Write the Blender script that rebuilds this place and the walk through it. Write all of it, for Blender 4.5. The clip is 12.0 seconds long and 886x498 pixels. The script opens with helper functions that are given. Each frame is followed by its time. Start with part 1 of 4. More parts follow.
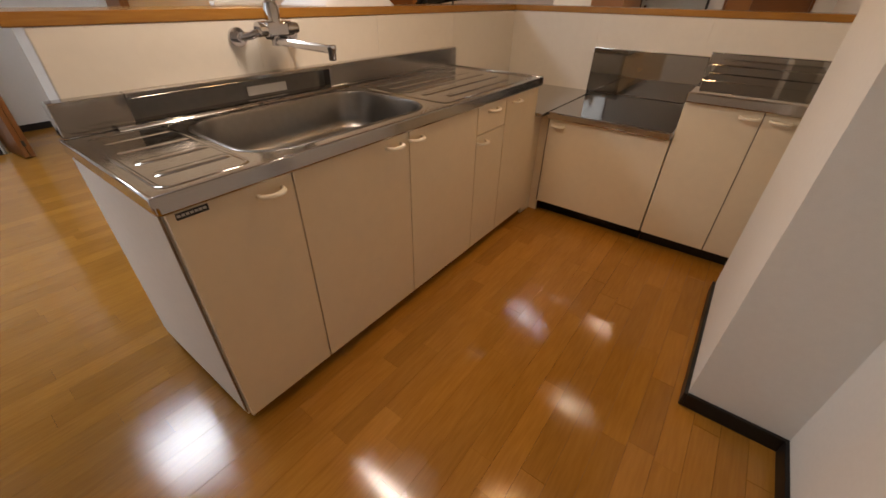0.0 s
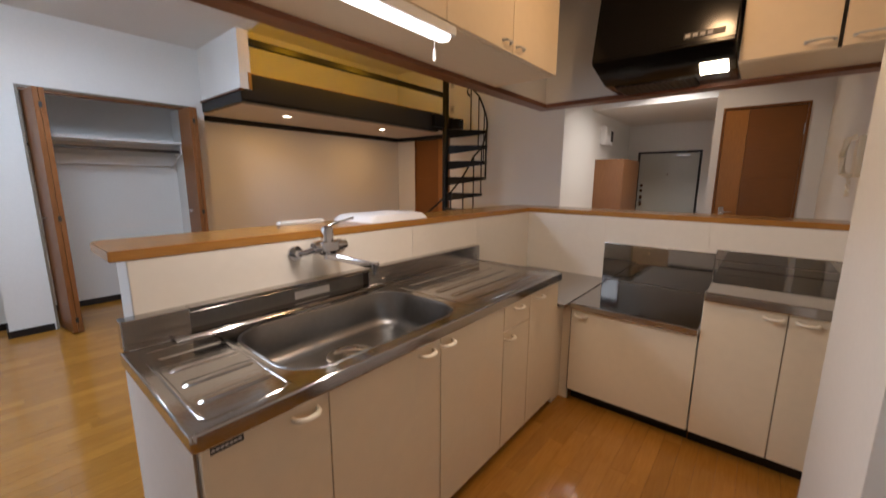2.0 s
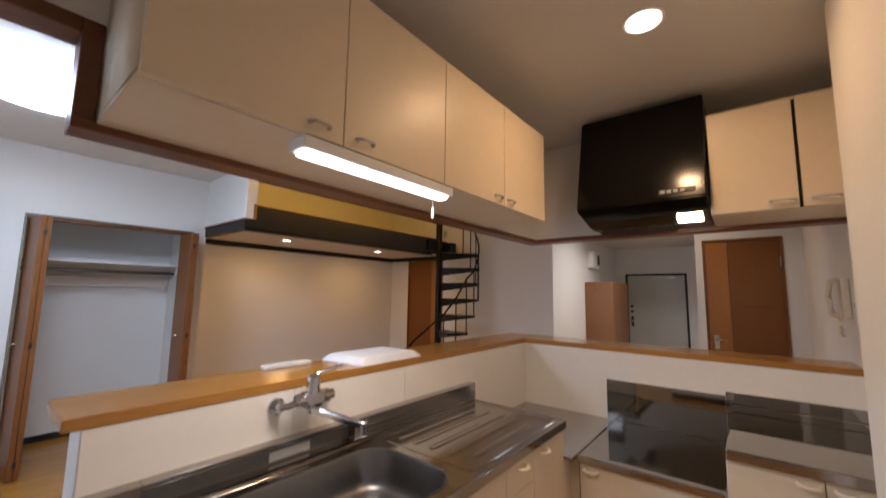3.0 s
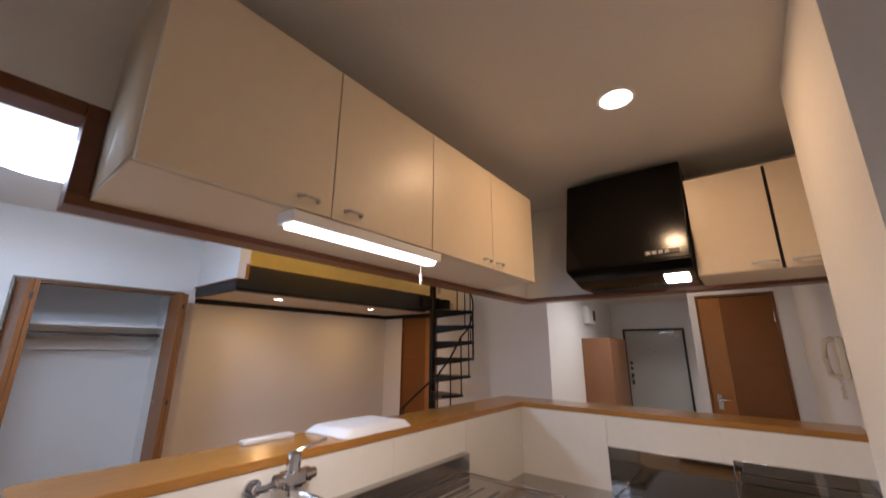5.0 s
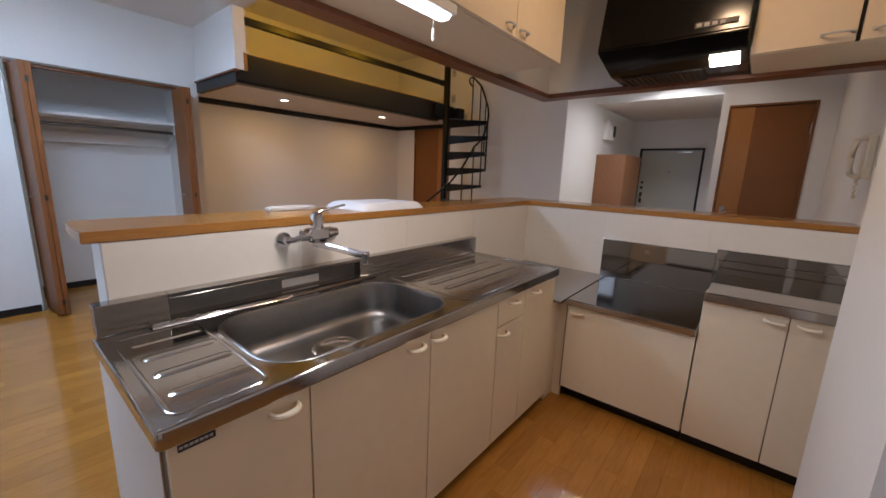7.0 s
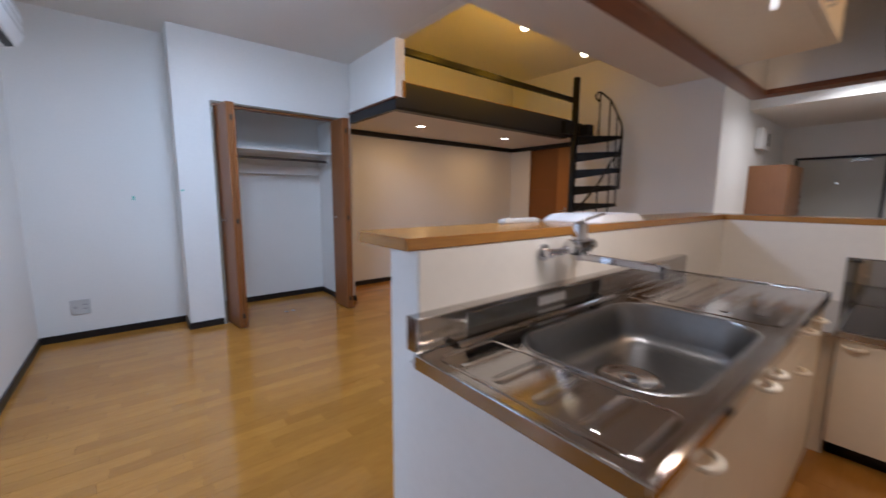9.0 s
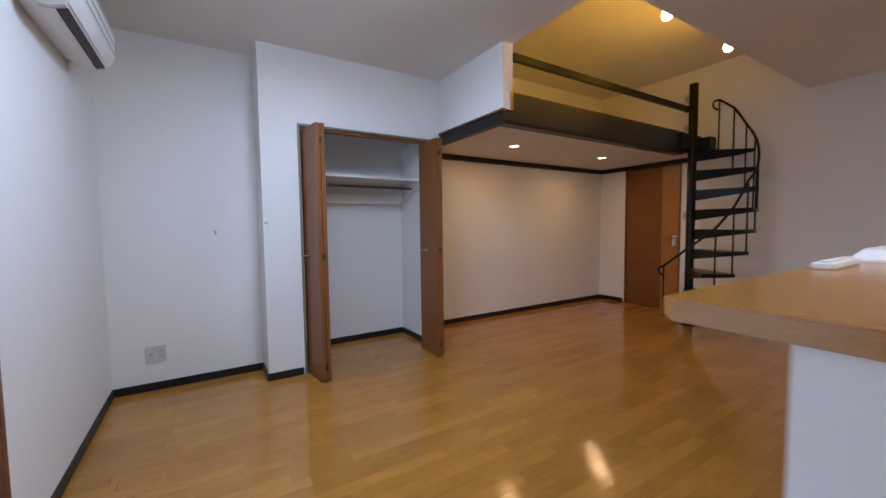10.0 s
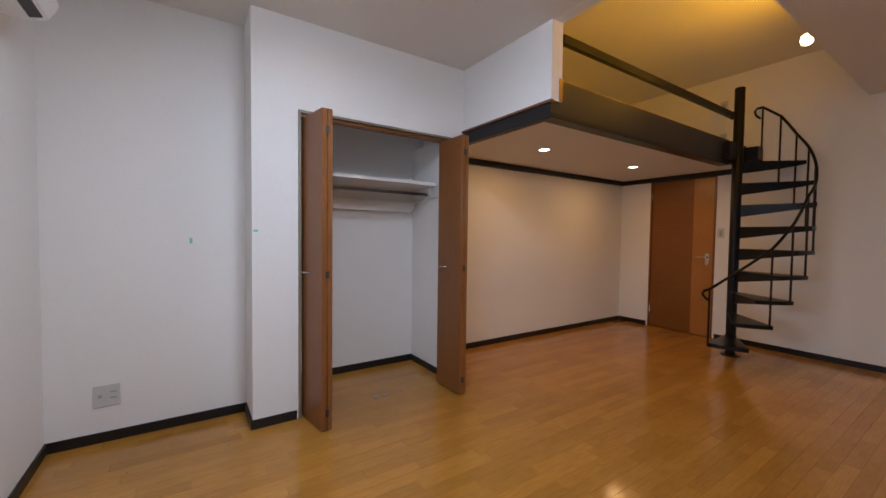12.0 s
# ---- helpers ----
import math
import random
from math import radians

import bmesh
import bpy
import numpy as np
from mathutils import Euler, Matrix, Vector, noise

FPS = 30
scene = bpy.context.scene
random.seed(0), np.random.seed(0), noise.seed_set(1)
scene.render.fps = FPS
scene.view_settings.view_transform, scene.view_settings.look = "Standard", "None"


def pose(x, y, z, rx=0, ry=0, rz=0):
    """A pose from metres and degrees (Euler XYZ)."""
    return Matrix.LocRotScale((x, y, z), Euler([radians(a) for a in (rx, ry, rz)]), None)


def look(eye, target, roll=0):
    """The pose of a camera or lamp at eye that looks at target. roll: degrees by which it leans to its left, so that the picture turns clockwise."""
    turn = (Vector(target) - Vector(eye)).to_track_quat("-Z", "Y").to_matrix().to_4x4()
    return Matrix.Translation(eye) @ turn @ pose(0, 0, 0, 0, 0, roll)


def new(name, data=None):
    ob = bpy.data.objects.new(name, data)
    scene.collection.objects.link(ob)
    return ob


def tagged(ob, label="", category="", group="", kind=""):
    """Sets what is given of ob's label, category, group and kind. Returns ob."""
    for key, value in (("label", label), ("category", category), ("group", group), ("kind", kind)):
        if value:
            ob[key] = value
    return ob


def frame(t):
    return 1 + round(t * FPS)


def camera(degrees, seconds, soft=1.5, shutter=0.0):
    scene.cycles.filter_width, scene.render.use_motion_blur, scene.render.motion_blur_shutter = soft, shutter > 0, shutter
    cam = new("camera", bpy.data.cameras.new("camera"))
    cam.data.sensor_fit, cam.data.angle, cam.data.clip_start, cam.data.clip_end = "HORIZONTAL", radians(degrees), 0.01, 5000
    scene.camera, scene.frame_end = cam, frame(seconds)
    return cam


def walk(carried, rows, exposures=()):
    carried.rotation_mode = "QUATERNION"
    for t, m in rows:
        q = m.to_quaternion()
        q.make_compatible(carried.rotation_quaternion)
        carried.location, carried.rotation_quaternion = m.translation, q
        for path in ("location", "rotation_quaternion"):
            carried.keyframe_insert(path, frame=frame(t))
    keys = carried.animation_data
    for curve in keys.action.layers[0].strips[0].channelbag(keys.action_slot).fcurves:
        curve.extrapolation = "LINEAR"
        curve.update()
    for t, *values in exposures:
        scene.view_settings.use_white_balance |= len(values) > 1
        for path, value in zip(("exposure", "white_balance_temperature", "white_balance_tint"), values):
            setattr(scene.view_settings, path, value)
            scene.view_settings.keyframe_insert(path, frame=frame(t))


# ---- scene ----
cam = camera(98.6, 12.0, shutter=0.4)
PATH = [
    (0, (-0.028, 0.077, 1.145), (-1.018, 1.414, 0.035), 1.0),
    (0.5, (-0.048, 0.06, 1.164), (-1.107, 1.414, 0.143), 1.3),
    (1, (-0.068, 0.052, 1.199), (-1.184, 1.489, 0.368), 1.3),
    (1.5, (-0.071, 0.056, 1.243), (-1.257, 1.544, 0.627), 0.9),
    (2, (-0.079, 0.07, 1.303), (-1.338, 1.584, 0.952), 0.3),
    (2.5, (-0.102, 0.082, 1.376), (-1.371, 1.626, 1.297), 1.2),
    (3, (-0.117, 0.088, 1.438), (-1.359, 1.639, 1.668), 0.9),
    (3.2, (-0.122, 0.082, 1.459), (-1.343, 1.629, 1.803), 0.9),
    (4.8, (-0.083, 0.089, 1.496), (-1.27, 1.59, 2.076), 0.4),
    (5, (-0.088, 0.094, 1.48), (-1.281, 1.617, 1.987), 0.3),
    (5.5, (-0.105, 0.111, 1.44), (-1.323, 1.674, 1.709), 0.8),
    (6, (-0.11, 0.123, 1.381), (-1.338, 1.702, 1.388), 1.1),
    (6.5, (-0.106, 0.122, 1.311), (-1.336, 1.68, 1.067), 0.9),
    (6.7, (-0.101, 0.124, 1.301), (-1.331, 1.666, 0.969), 1.3),
    (8.3, (-0.235, 0.010, 1.226), (-1.512, 1.474, 0.751), 3.6),
    (8.5, (-0.341, -0.070, 1.214), (-1.703, 1.367, 0.935), 2.0),
    (8.8, (-0.540, -0.180, 1.225), (-1.997, 1.155, 0.940), -0.6),
    (9, (-0.700, -0.263, 1.203), (-2.238, 0.988, 0.934), 0.3),
    (9.5, (-1.122, -0.287, 1.219), (-2.816, 0.756, 1.012), -0.2),
    (9.8, (-1.344, -0.291, 1.212), (-3.066, 0.715, 1.058), 0.9),
    (10, (-1.488, -0.316, 1.211), (-3.181, 0.741, 1.09), -0.7),
    (10.5, (-1.769, -0.323, 1.231), (-3.469, 0.722, 1.106), -0.4),
    (11, (-1.978, -0.258, 1.243), (-3.694, 0.766, 1.164), 1.8),
    (11.5, (-2.065, -0.252, 1.231), (-3.759, 0.807, 1.143), 0.6),
    (12, (-2.107, -0.251, 1.236), (-3.771, 0.856, 1.165), 0.7),
]
EXPOSURES = [(0.0, -0.1, 7900, 18), (1.5, 0.0, 6900, 16), (3.0, 0.0, 6400, 17), (5.0, 0.0, 6100, 18), (6.5, -0.08, 5900, 16), (8.5, 0.0, 5700, 15), (10.0, -0.06, 5900, 18), (12.0, -0.08, 6750, 21)]
walk(cam, [(t, look(eye, target, roll)) for t, eye, target, roll in PATH], EXPOSURES)

# ---- world, lights, exposure ----
world = bpy.data.worlds.new("sky")
scene.world = world
world.use_nodes = True
wn, wl = world.node_tree.nodes, world.node_tree.links
sky = wn.new("ShaderNodeTexSky")
sky.sky_type, sky.sun_disc = "NISHITA", False
sky.sun_elevation, sky.sun_rotation = radians(35), radians(200)
wn["Background"].inputs["Strength"].default_value = 0.05
wl.new(sky.outputs["Color"], wn["Background"].inputs["Color"])

COOL, WHITE, WARM, AMBER = (0.64, 0.80, 1.0), (1.0, 0.92, 0.82), (1.0, 0.62, 0.31), (1.0, 0.48, 0.01)


def lamp(name, kind, place, watts, colour, size=0.1, size_y=None, target=None, spread=180):
    data = bpy.data.lights.new(name, kind)
    data.energy, data.color = watts, colour
    if kind == "AREA":
        data.shape = "RECTANGLE" if size_y else "DISK"
        data.size = size
        if size_y:
            data.size_y = size_y
        data.spread = radians(spread)
    else:
        data.shadow_soft_size = size
    ob = new(name, data)
    ob.matrix_world = look(place, target or (place[0], place[1] + 0.0001, place[2] - 1))
    return ob


lamp("light_living", "AREA", (-3.16, 0.27, 2.485), 16, COOL, 0.6)
lamp("light_tube", "AREA", (-1.0, 0.90, 1.772), 8.0, WHITE, 0.56, 0.05)
lamp("light_kitchen", "AREA", (-0.375, 1.63, 2.485), 6.8, WARM, 0.11)
lamp("light_loft_low", "AREA", (-4.631, 2.573, 2.058), 5.6, (1.0, 0.58, 0.20), 0.09)
lamp("light_loft_low", "AREA", (-4.631, 4.093, 2.058), 5.6, (1.0, 0.58, 0.20), 0.09)
lamp("light_loft_high", "AREA", (-3.035, 3.45, 2.70), 6.2, AMBER, 0.06, target=(-3.9, 3.45, 3.05))
lamp("light_loft_high", "AREA", (-3.035, 2.50, 2.70), 6.2, AMBER, 0.06, target=(-3.9, 2.50, 3.05))
lamp("light_hall", "AREA", (-1.42, 3.95, 2.60), 2.0, COOL, 0.2, spread=120)
lamp("light_hall_down", "AREA", (-0.52, 4.47, 2.606), 3.2, (1.0, 0.80, 0.56), 0.08, spread=125)
# unseen second hall light, added to brighten the soffit step and entrance
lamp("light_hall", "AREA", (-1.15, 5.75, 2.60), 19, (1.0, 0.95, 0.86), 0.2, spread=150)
lamp("light_window", "AREA", (-2.6, -1.30, 1.2), 9, COOL, 1.6, 1.8, (-2.6, 0, 1.1))

# ---- materials ----
def nodes_of(m):
    m.use_nodes = True
    t = m.node_tree
    return t.nodes, t.links, t.nodes["Principled BSDF"]


def surface(name, colour, rough=0.5, metal=0.0, vary=0.06, grain=40.0, stain=1.5, bump=0.0, bump_scale=200.0, stretch=(1, 1, 1), coat=0.0, dark=None, ramp=(0.35, 0.7), rough_vary=0.1, island=0.0, specular=0.5):
    """A painted, metal or plastic surface: base colour with a fine and a broad variation, uneven gloss, fine relief."""
    m = bpy.data.materials.new(name)
    n, l, b = nodes_of(m)
    tc = n.new("ShaderNodeTexCoord")
    mp = n.new("ShaderNodeMapping")
    mp.inputs["Scale"].default_value = stretch
    l.new(tc.outputs["Object"], mp.inputs["Vector"])
    fine, broad = n.new("ShaderNodeTexNoise"), n.new("ShaderNodeTexNoise")
    fine.inputs["Scale"].default_value, fine.inputs["Detail"].default_value = grain, 6
    broad.inputs["Scale"].default_value, broad.inputs["Detail"].default_value = stain, 3
    l.new(mp.outputs["Vector"], fine.inputs["Vector"])
    l.new(tc.outputs["Object"], broad.inputs["Vector"])
    add = n.new("ShaderNodeMath")
    add.operation = "ADD"
    l.new(fine.outputs["Fac"], add.inputs[0])
    l.new(broad.outputs["Fac"], add.inputs[1])
    half = n.new("ShaderNodeMath")
    half.operation = "MULTIPLY"
    half.inputs[1].default_value = 0.5
    l.new(add.outputs[0], half.inputs[0])
    cr = n.new("ShaderNodeValToRGB")
    lo = dark or [c * (1 - vary) for c in colour]
    hi = colour if dark else [min(1, c * (1 + vary)) for c in colour]
    cr.color_ramp.elements[0].position, cr.color_ramp.elements[1].position = ramp
    cr.color_ramp.elements[0].color, cr.color_ramp.elements[1].color = (*lo, 1), (*hi, 1)
    l.new(half.outputs[0], cr.inputs["Fac"])
    out = cr.outputs["Color"]
    if island:
        oi = n.new("ShaderNodeObjectInfo")
        gi = n.new("ShaderNodeNewGeometry")
        sm = n.new("ShaderNodeMath")
        sm.operation = "ADD"
        l.new(oi.outputs["Random"], sm.inputs[0])
        l.new(gi.outputs["Random Per Island"], sm.inputs[1])
        fr = n.new("ShaderNodeMath")
        fr.operation = "FRACT"
        l.new(sm.outputs[0], fr.inputs[0])
        mr = n.new("ShaderNodeMapRange")
        mr.inputs["To Min"].default_value, mr.inputs["To Max"].default_value = 1 - island, 1 + island
        l.new(fr.outputs[0], mr.inputs["Value"])
        hs = n.new("ShaderNodeHueSaturation")
        l.new(mr.outputs["Result"], hs.inputs["Value"])
        l.new(out, hs.inputs["Color"])
        out = hs.outputs["Color"]
        shift = n.new("ShaderNodeVectorMath")
        shift.operation = "ADD"
        sc = n.new("ShaderNodeMath")
        sc.operation = "MULTIPLY"
        sc.inputs[1].default_value = 37.0
        l.new(fr.outputs[0], sc.inputs[0])
        l.new(tc.outputs["Object"], shift.inputs[0])
        l.new(sc.outputs[0], shift.inputs[1])
        l.new(shift.outputs["Vector"], mp.inputs["Vector"])
    l.new(out, b.inputs["Base Color"])
    rr = n.new("ShaderNodeMapRange")
    rr.inputs["To Min"].default_value, rr.inputs["To Max"].default_value = max(0.02, rough * (1 - rough_vary)), min(1, rough * (1 + rough_vary))
    l.new(broad.outputs["Fac"], rr.inputs["Value"])
    l.new(rr.outputs["Result"], b.inputs["Roughness"])
    b.inputs["Metallic"].default_value = metal
    b.inputs["Specular IOR Level"].default_value = specular
    b.inputs["Coat Weight"].default_value = coat
    b.inputs["Coat Roughness"].default_value = 0.12
    if bump:
        bn, bt = n.new("ShaderNodeBump"), n.new("ShaderNodeTexNoise")
        bt.inputs["Scale"].default_value, bt.inputs["Detail"].default_value = bump_scale, 4
        l.new(mp.outputs["Vector"], bt.inputs["Vector"])
        bn.inputs["Strength"].default_value, bn.inputs["Distance"].default_value = bump, 0.002
        l.new(bt.outputs["Fac"], bn.inputs["Height"])
        l.new(bn.outputs["Normal"], b.inputs["Normal"])
    return m


def glow(name, colour, strength):
    m = bpy.data.materials.new(name)
    n, l, b = nodes_of(m)
    b.inputs["Base Color"].default_value = (0.9, 0.9, 0.9, 1)
    b.inputs["Emission Color"].default_value = (*colour, 1)
    b.inputs["Emission Strength"].default_value = strength
    return m


def glass(name):
    m = bpy.data.materials.new(name)
    n, l, b = nodes_of(m)
    b.inputs["Base Color"].default_value = (0.95, 0.98, 1, 1)
    b.inputs["Roughness"].default_value = 0.02
    b.inputs["Transmission Weight"].default_value = 1
    b.inputs["IOR"].default_value = 1.02
    return m


PAPER = surface("wallpaper", (0.78, 0.77, 0.74), 0.75, vary=0.025, grain=60, bump=0.35, bump_scale=260)
CEIL = surface("ceiling_paper", (0.74, 0.72, 0.68), 0.8, vary=0.025, grain=50, bump=0.35, bump_scale=220)
TILEW = surface("washable_panel", (0.80, 0.76, 0.69), 0.35, vary=0.025, grain=30, bump=0.1, bump_scale=90)
PLANK = surface("oak_plank", (0.465, 0.212, 0.038), 0.11, dark=(0.31, 0.133, 0.021), grain=9, stain=2, stretch=(14, 1.1, 14), bump=0.10, bump_scale=30, coat=0.10, ramp=(0.3, 0.75), island=0.12, rough_vary=0.25, specular=0.4)
JOINT = surface("floor_joint", (0.20, 0.10, 0.03), 0.6)
BASE = surface("dark_baseboard", (0.016, 0.013, 0.012), 0.4, vary=0.2, stretch=(1, 1, 6), grain=20, specular=0.3)
CREAM = surface("cream_laminate", (0.77, 0.66, 0.49), 0.38, vary=0.03, grain=25, bump=0.06, bump_scale=300)
CARC = surface("cabinet_side", (0.78, 0.76, 0.73), 0.45, vary=0.03)
EDGE = surface("cabinet_edge", (0.22, 0.16, 0.10), 0.5)
IVORY = surface("ivory_plastic", (0.80, 0.72, 0.58), 0.3, vary=0.03)
BARW = surface("bar_oak", (0.46, 0.212, 0.040), 0.24, dark=(0.32, 0.138, 0.024), grain=10, stretch=(16, 1.2, 16), bump=0.04, bump_scale=40, coat=0.15)
BARWX = surface("bar_oak_cross", (0.46, 0.212, 0.040), 0.24, dark=(0.32, 0.138, 0.024), grain=10, stretch=(1.2, 16, 16), bump=0.04, bump_scale=40, coat=0.15)
TRIMW = surface("reddish_trim", (0.20, 0.065, 0.022), 0.35, dark=(0.12, 0.038, 0.013), grain=12, stretch=(10, 1, 10), bump=0.03, bump_scale=60)
DOORW = surface("walnut_veneer", (0.235, 0.084, 0.012), 0.36, dark=(0.155, 0.053, 0.008), grain=10, stretch=(1.2, 1.2, 18), bump=0.03, bump_scale=60, ramp=(0.3, 0.75))
DOORL = surface("light_veneer", (0.42, 0.175, 0.038), 0.32, dark=(0.30, 0.12, 0.025), grain=10, stretch=(16, 16, 1.2), bump=0.03, bump_scale=60)
FOLDW = surface("fold_door_veneer", (0.27, 0.100, 0.026), 0.4, dark=(0.185, 0.065, 0.016), grain=9, stretch=(14, 14, 1.1), bump=0.03, bump_scale=60)
STEEL = surface("stainless_steel", (0.45, 0.43, 0.41), 0.11, metal=1.0, vary=0.05, grain=30, stretch=(14, 1, 14), bump=0.03, bump_scale=120, rough_vary=0.3)
# darker than the deck steel: shade inside bowl and pocket is in the colour
STEEL_SHADED = surface("shaded_recess_steel", (0.21, 0.205, 0.20), 0.34, metal=1.0, vary=0.08, grain=40, bump=0.05, bump_scale=160, rough_vary=0.25)
MIRRORS = surface("polished_steel", (0.36, 0.34, 0.315), 0.05, metal=1.0, vary=0.03, grain=30)
CHROME = surface("chrome", (0.62, 0.62, 0.64), 0.07, metal=1.0, vary=0.02)
HOODB = surface("black_enamel", (0.005, 0.0045, 0.004), 0.15, vary=0.2, specular=0.22)
BLACKM = surface("black_metal", (0.006, 0.0056, 0.0056), 0.34, vary=0.3, grain=30, bump=0.05, bump_scale=120, specular=0.22)
BEAM = surface("beam_paint", (0.016, 0.015, 0.016), 0.45, vary=0.15, specular=0.3)
WHITEP = surface("white_plastic", (0.80, 0.80, 0.79), 0.35, vary=0.02)
GREYP = surface("grey_plastic", (0.55, 0.55, 0.53), 0.4, vary=0.03)
DARKP = surface("dark_slot", (0.02, 0.02, 0.02), 0.5)
STEELP = surface("painted_steel_door", (0.52, 0.53, 0.49), 0.45, vary=0.03)
SHOEW = surface("shoe_cabinet_veneer", (0.30, 0.135, 0.055), 0.4, dark=(0.22, 0.095, 0.035), grain=9, stretch=(14, 14, 1.1))
RAILM = surface("rail_steel", (0.16, 0.155, 0.15), 0.3, metal=1.0, vary=0.1)
TAUPE = surface("taupe_frame", (0.20, 0.165, 0.12), 0.4, vary=0.06)
WHITEB = surface("white_shelf", (0.80, 0.79, 0.77), 0.45, vary=0.02)
BAG = surface("white_film", (0.80, 0.80, 0.82), 0.5, vary=0.02, bump=0.5, bump_scale=25)
TAPE = surface("green_tape", (0.15, 0.55, 0.45), 0.6)
INK = surface("grey_ink", (0.35, 0.35, 0.36), 0.6)
ALU = surface("aluminium", (0.45, 0.43, 0.40), 0.35, metal=0.9)
GLASS = glass("clear_glass")
G_COOL = glow("cool_diffuser", (0.66, 0.82, 1.0), 21)
G_HALL = glow("hall_lamp_face", (0.7, 0.85, 1.0), 10)
G_WHITE = glow("tube_diffuser", (1.0, 0.98, 0.95), 6)
G_HOOD = glow("hood_lamp_lens", (1.0, 0.84, 0.60), 45)
G_WARM = glow("warm_lamp_face", (1.0, 0.88, 0.70), 9)
G_AMBER = glow("amber_lamp_face", (1.0, 0.86, 0.55), 8)

# ---- building helpers ----
def bx(bm, x0, y0, z0, x1, y1, z1, bevel=0.0, seg=2):
    """Adds a box with optionally rounded edges to bm."""
    m = Matrix.LocRotScale(((x0 + x1) / 2, (y0 + y1) / 2, (z0 + z1) / 2), None, (abs(x1 - x0), abs(y1 - y0), abs(z1 - z0)))
    made = bmesh.ops.create_cube(bm, size=1, matrix=m)["verts"]
    if bevel:
        bmesh.ops.bevel(bm, geom=list({e for v in made for e in v.link_edges}), offset=bevel, segments=seg, affect="EDGES", profile=0.5)
    return bm


def box(*a, **k):
    return bx(bmesh.new(), *a, **k)


def boxes(*rows, bevel=0.0):
    bm = bmesh.new()
    for r in rows:
        bx(bm, *r, bevel=bevel)
    return bm


def rod(bm, a, b, r, n=12, r2=None):
    """Adds a round bar from a to b."""
    a, b = Vector(a), Vector(b)
    q = (b - a).to_track_quat("Z", "Y").to_matrix().to_4x4()
    bmesh.ops.create_cone(bm, cap_ends=True, segments=n, radius1=r, radius2=r if r2 is None else r2, depth=(b - a).length, matrix=Matrix.Translation((a + b) / 2) @ q)
    return bm


def tube(bm, pts, r, n=8):
    """Adds a bent pipe through pts."""
    pts = [Vector(p) for p in pts]
    rings = []
    up = Vector((0, 0, 1))
    for i, p in enumerate(pts):
        d = (pts[min(i + 1, len(pts) - 1)] - pts[max(i - 1, 0)]).normalized()
        side = d.cross(up if abs(d.z) < 0.95 else Vector((0, 1, 0))).normalized()
        top = side.cross(d)
        rings.append([bm.verts.new(p + r * (math.cos(6.28318 * k / n) * side + math.sin(6.28318 * k / n) * top)) for k in range(n)])
    for a, b in zip(rings, rings[1:]):
        for k in range(n):
            bm.faces.new((a[k], a[(k + 1) % n], b[(k + 1) % n], b[k]))
    bm.faces.new(rings[0][::-1])
    bm.faces.new(rings[-1])
    return bm


def lathe(bm, centre, profile, n=24):
    """Adds a turned shape about the vertical through centre, from (radius, height) pairs."""
    c = Vector(centre)
    rings = [[bm.verts.new(c + Vector((r * math.cos(6.28318 * k / n), r * math.sin(6.28318 * k / n), z))) for k in range(n)] for r, z in profile]
    for a, b in zip(rings, rings[1:]):
        for k in range(n):
            bm.faces.new((a[k], a[(k + 1) % n], b[(k + 1) % n], b[k]))
    bm.faces.new(rings[0][::-1])
    bm.faces.new(rings[-1])
    return bm


def prism(bm, outline, axis, lo, hi):
    """Adds a solid with the outline (pairs in the other two axes) drawn out along an axis."""
    def at(p, w):
        return {"x": (w, p[0], p[1]), "y": (p[0], w, p[1]), "z": (p[0], p[1], w)}[axis]
    a = [bm.verts.new(at(p, lo)) for p in outline]
    b = [bm.verts.new(at(p, hi)) for p in outline]
    bm.faces.new(a)
    bm.faces.new(b[::-1])
    for i in range(len(a)):
        j = (i + 1) % len(a)
        bm.faces.new((a[j], a[i], b[i], b[j]))
    return bm


def origin(ob):
    o = Vector((0, 0, 0))
    while ob:
        o += ob.location
        ob = ob.parent
    return o


def mesh_of(name, bm, material, smooth=False):
    bmesh.ops.recalc_face_normals(bm, faces=bm.faces)
    me = bpy.data.meshes.new(name)
    bm.to_mesh(me)
    bm.free()
    me.materials.append(material)
    if smooth:
        me.set_sharp_from_angle(angle=radians(40))
        areas = sorted(p.area for p in me.polygons)
        big = 8 * areas[len(areas) // 2]
        for p in me.polygons:
            p.use_smooth = not (p.area > big and max(abs(c) for c in p.normal) > 0.9999)
    return me


def part(name, bm, material, parent, label="", smooth=True):
    """Links a bmesh, given in world coordinates, as one mesh under parent."""
    bm.transform(Matrix.Translation(-origin(parent)))
    ob = new(name, mesh_of(name, bm, material, smooth))
    ob.parent = parent
    return tagged(ob, label)


def thing(name, place, label, category, group=""):
    ob = new(name)
    ob.empty_display_size = 0.1
    ob.location = place
    return tagged(ob, label, category, group)


def single(name, bm, material, place, label, category, group="", smooth=True):
    bm.transform(Matrix.Translation(-Vector(place)))
    ob = new(name, mesh_of(name, bm, material, smooth))
    ob.location = place
    return tagged(ob, label, category, group)


def structure(name, bm, material, label="", category="wall"):
    ob = new(name, mesh_of(name, bm, material))
    return tagged(ob, label, category, kind="structure")


# ---- plan ----
LIV = 2.62            # living ceiling
KIT = 2.50            # kitchen ceiling
HIGH = 3.18           # ceiling over the loft
YW, XO, XC, XB, YE = -0.93, -5.035, -4.728, -5.40, 5.15   # window wall, outlet wall, closet front, back wall, end wall
XR = 0.31             # wall beside the stove

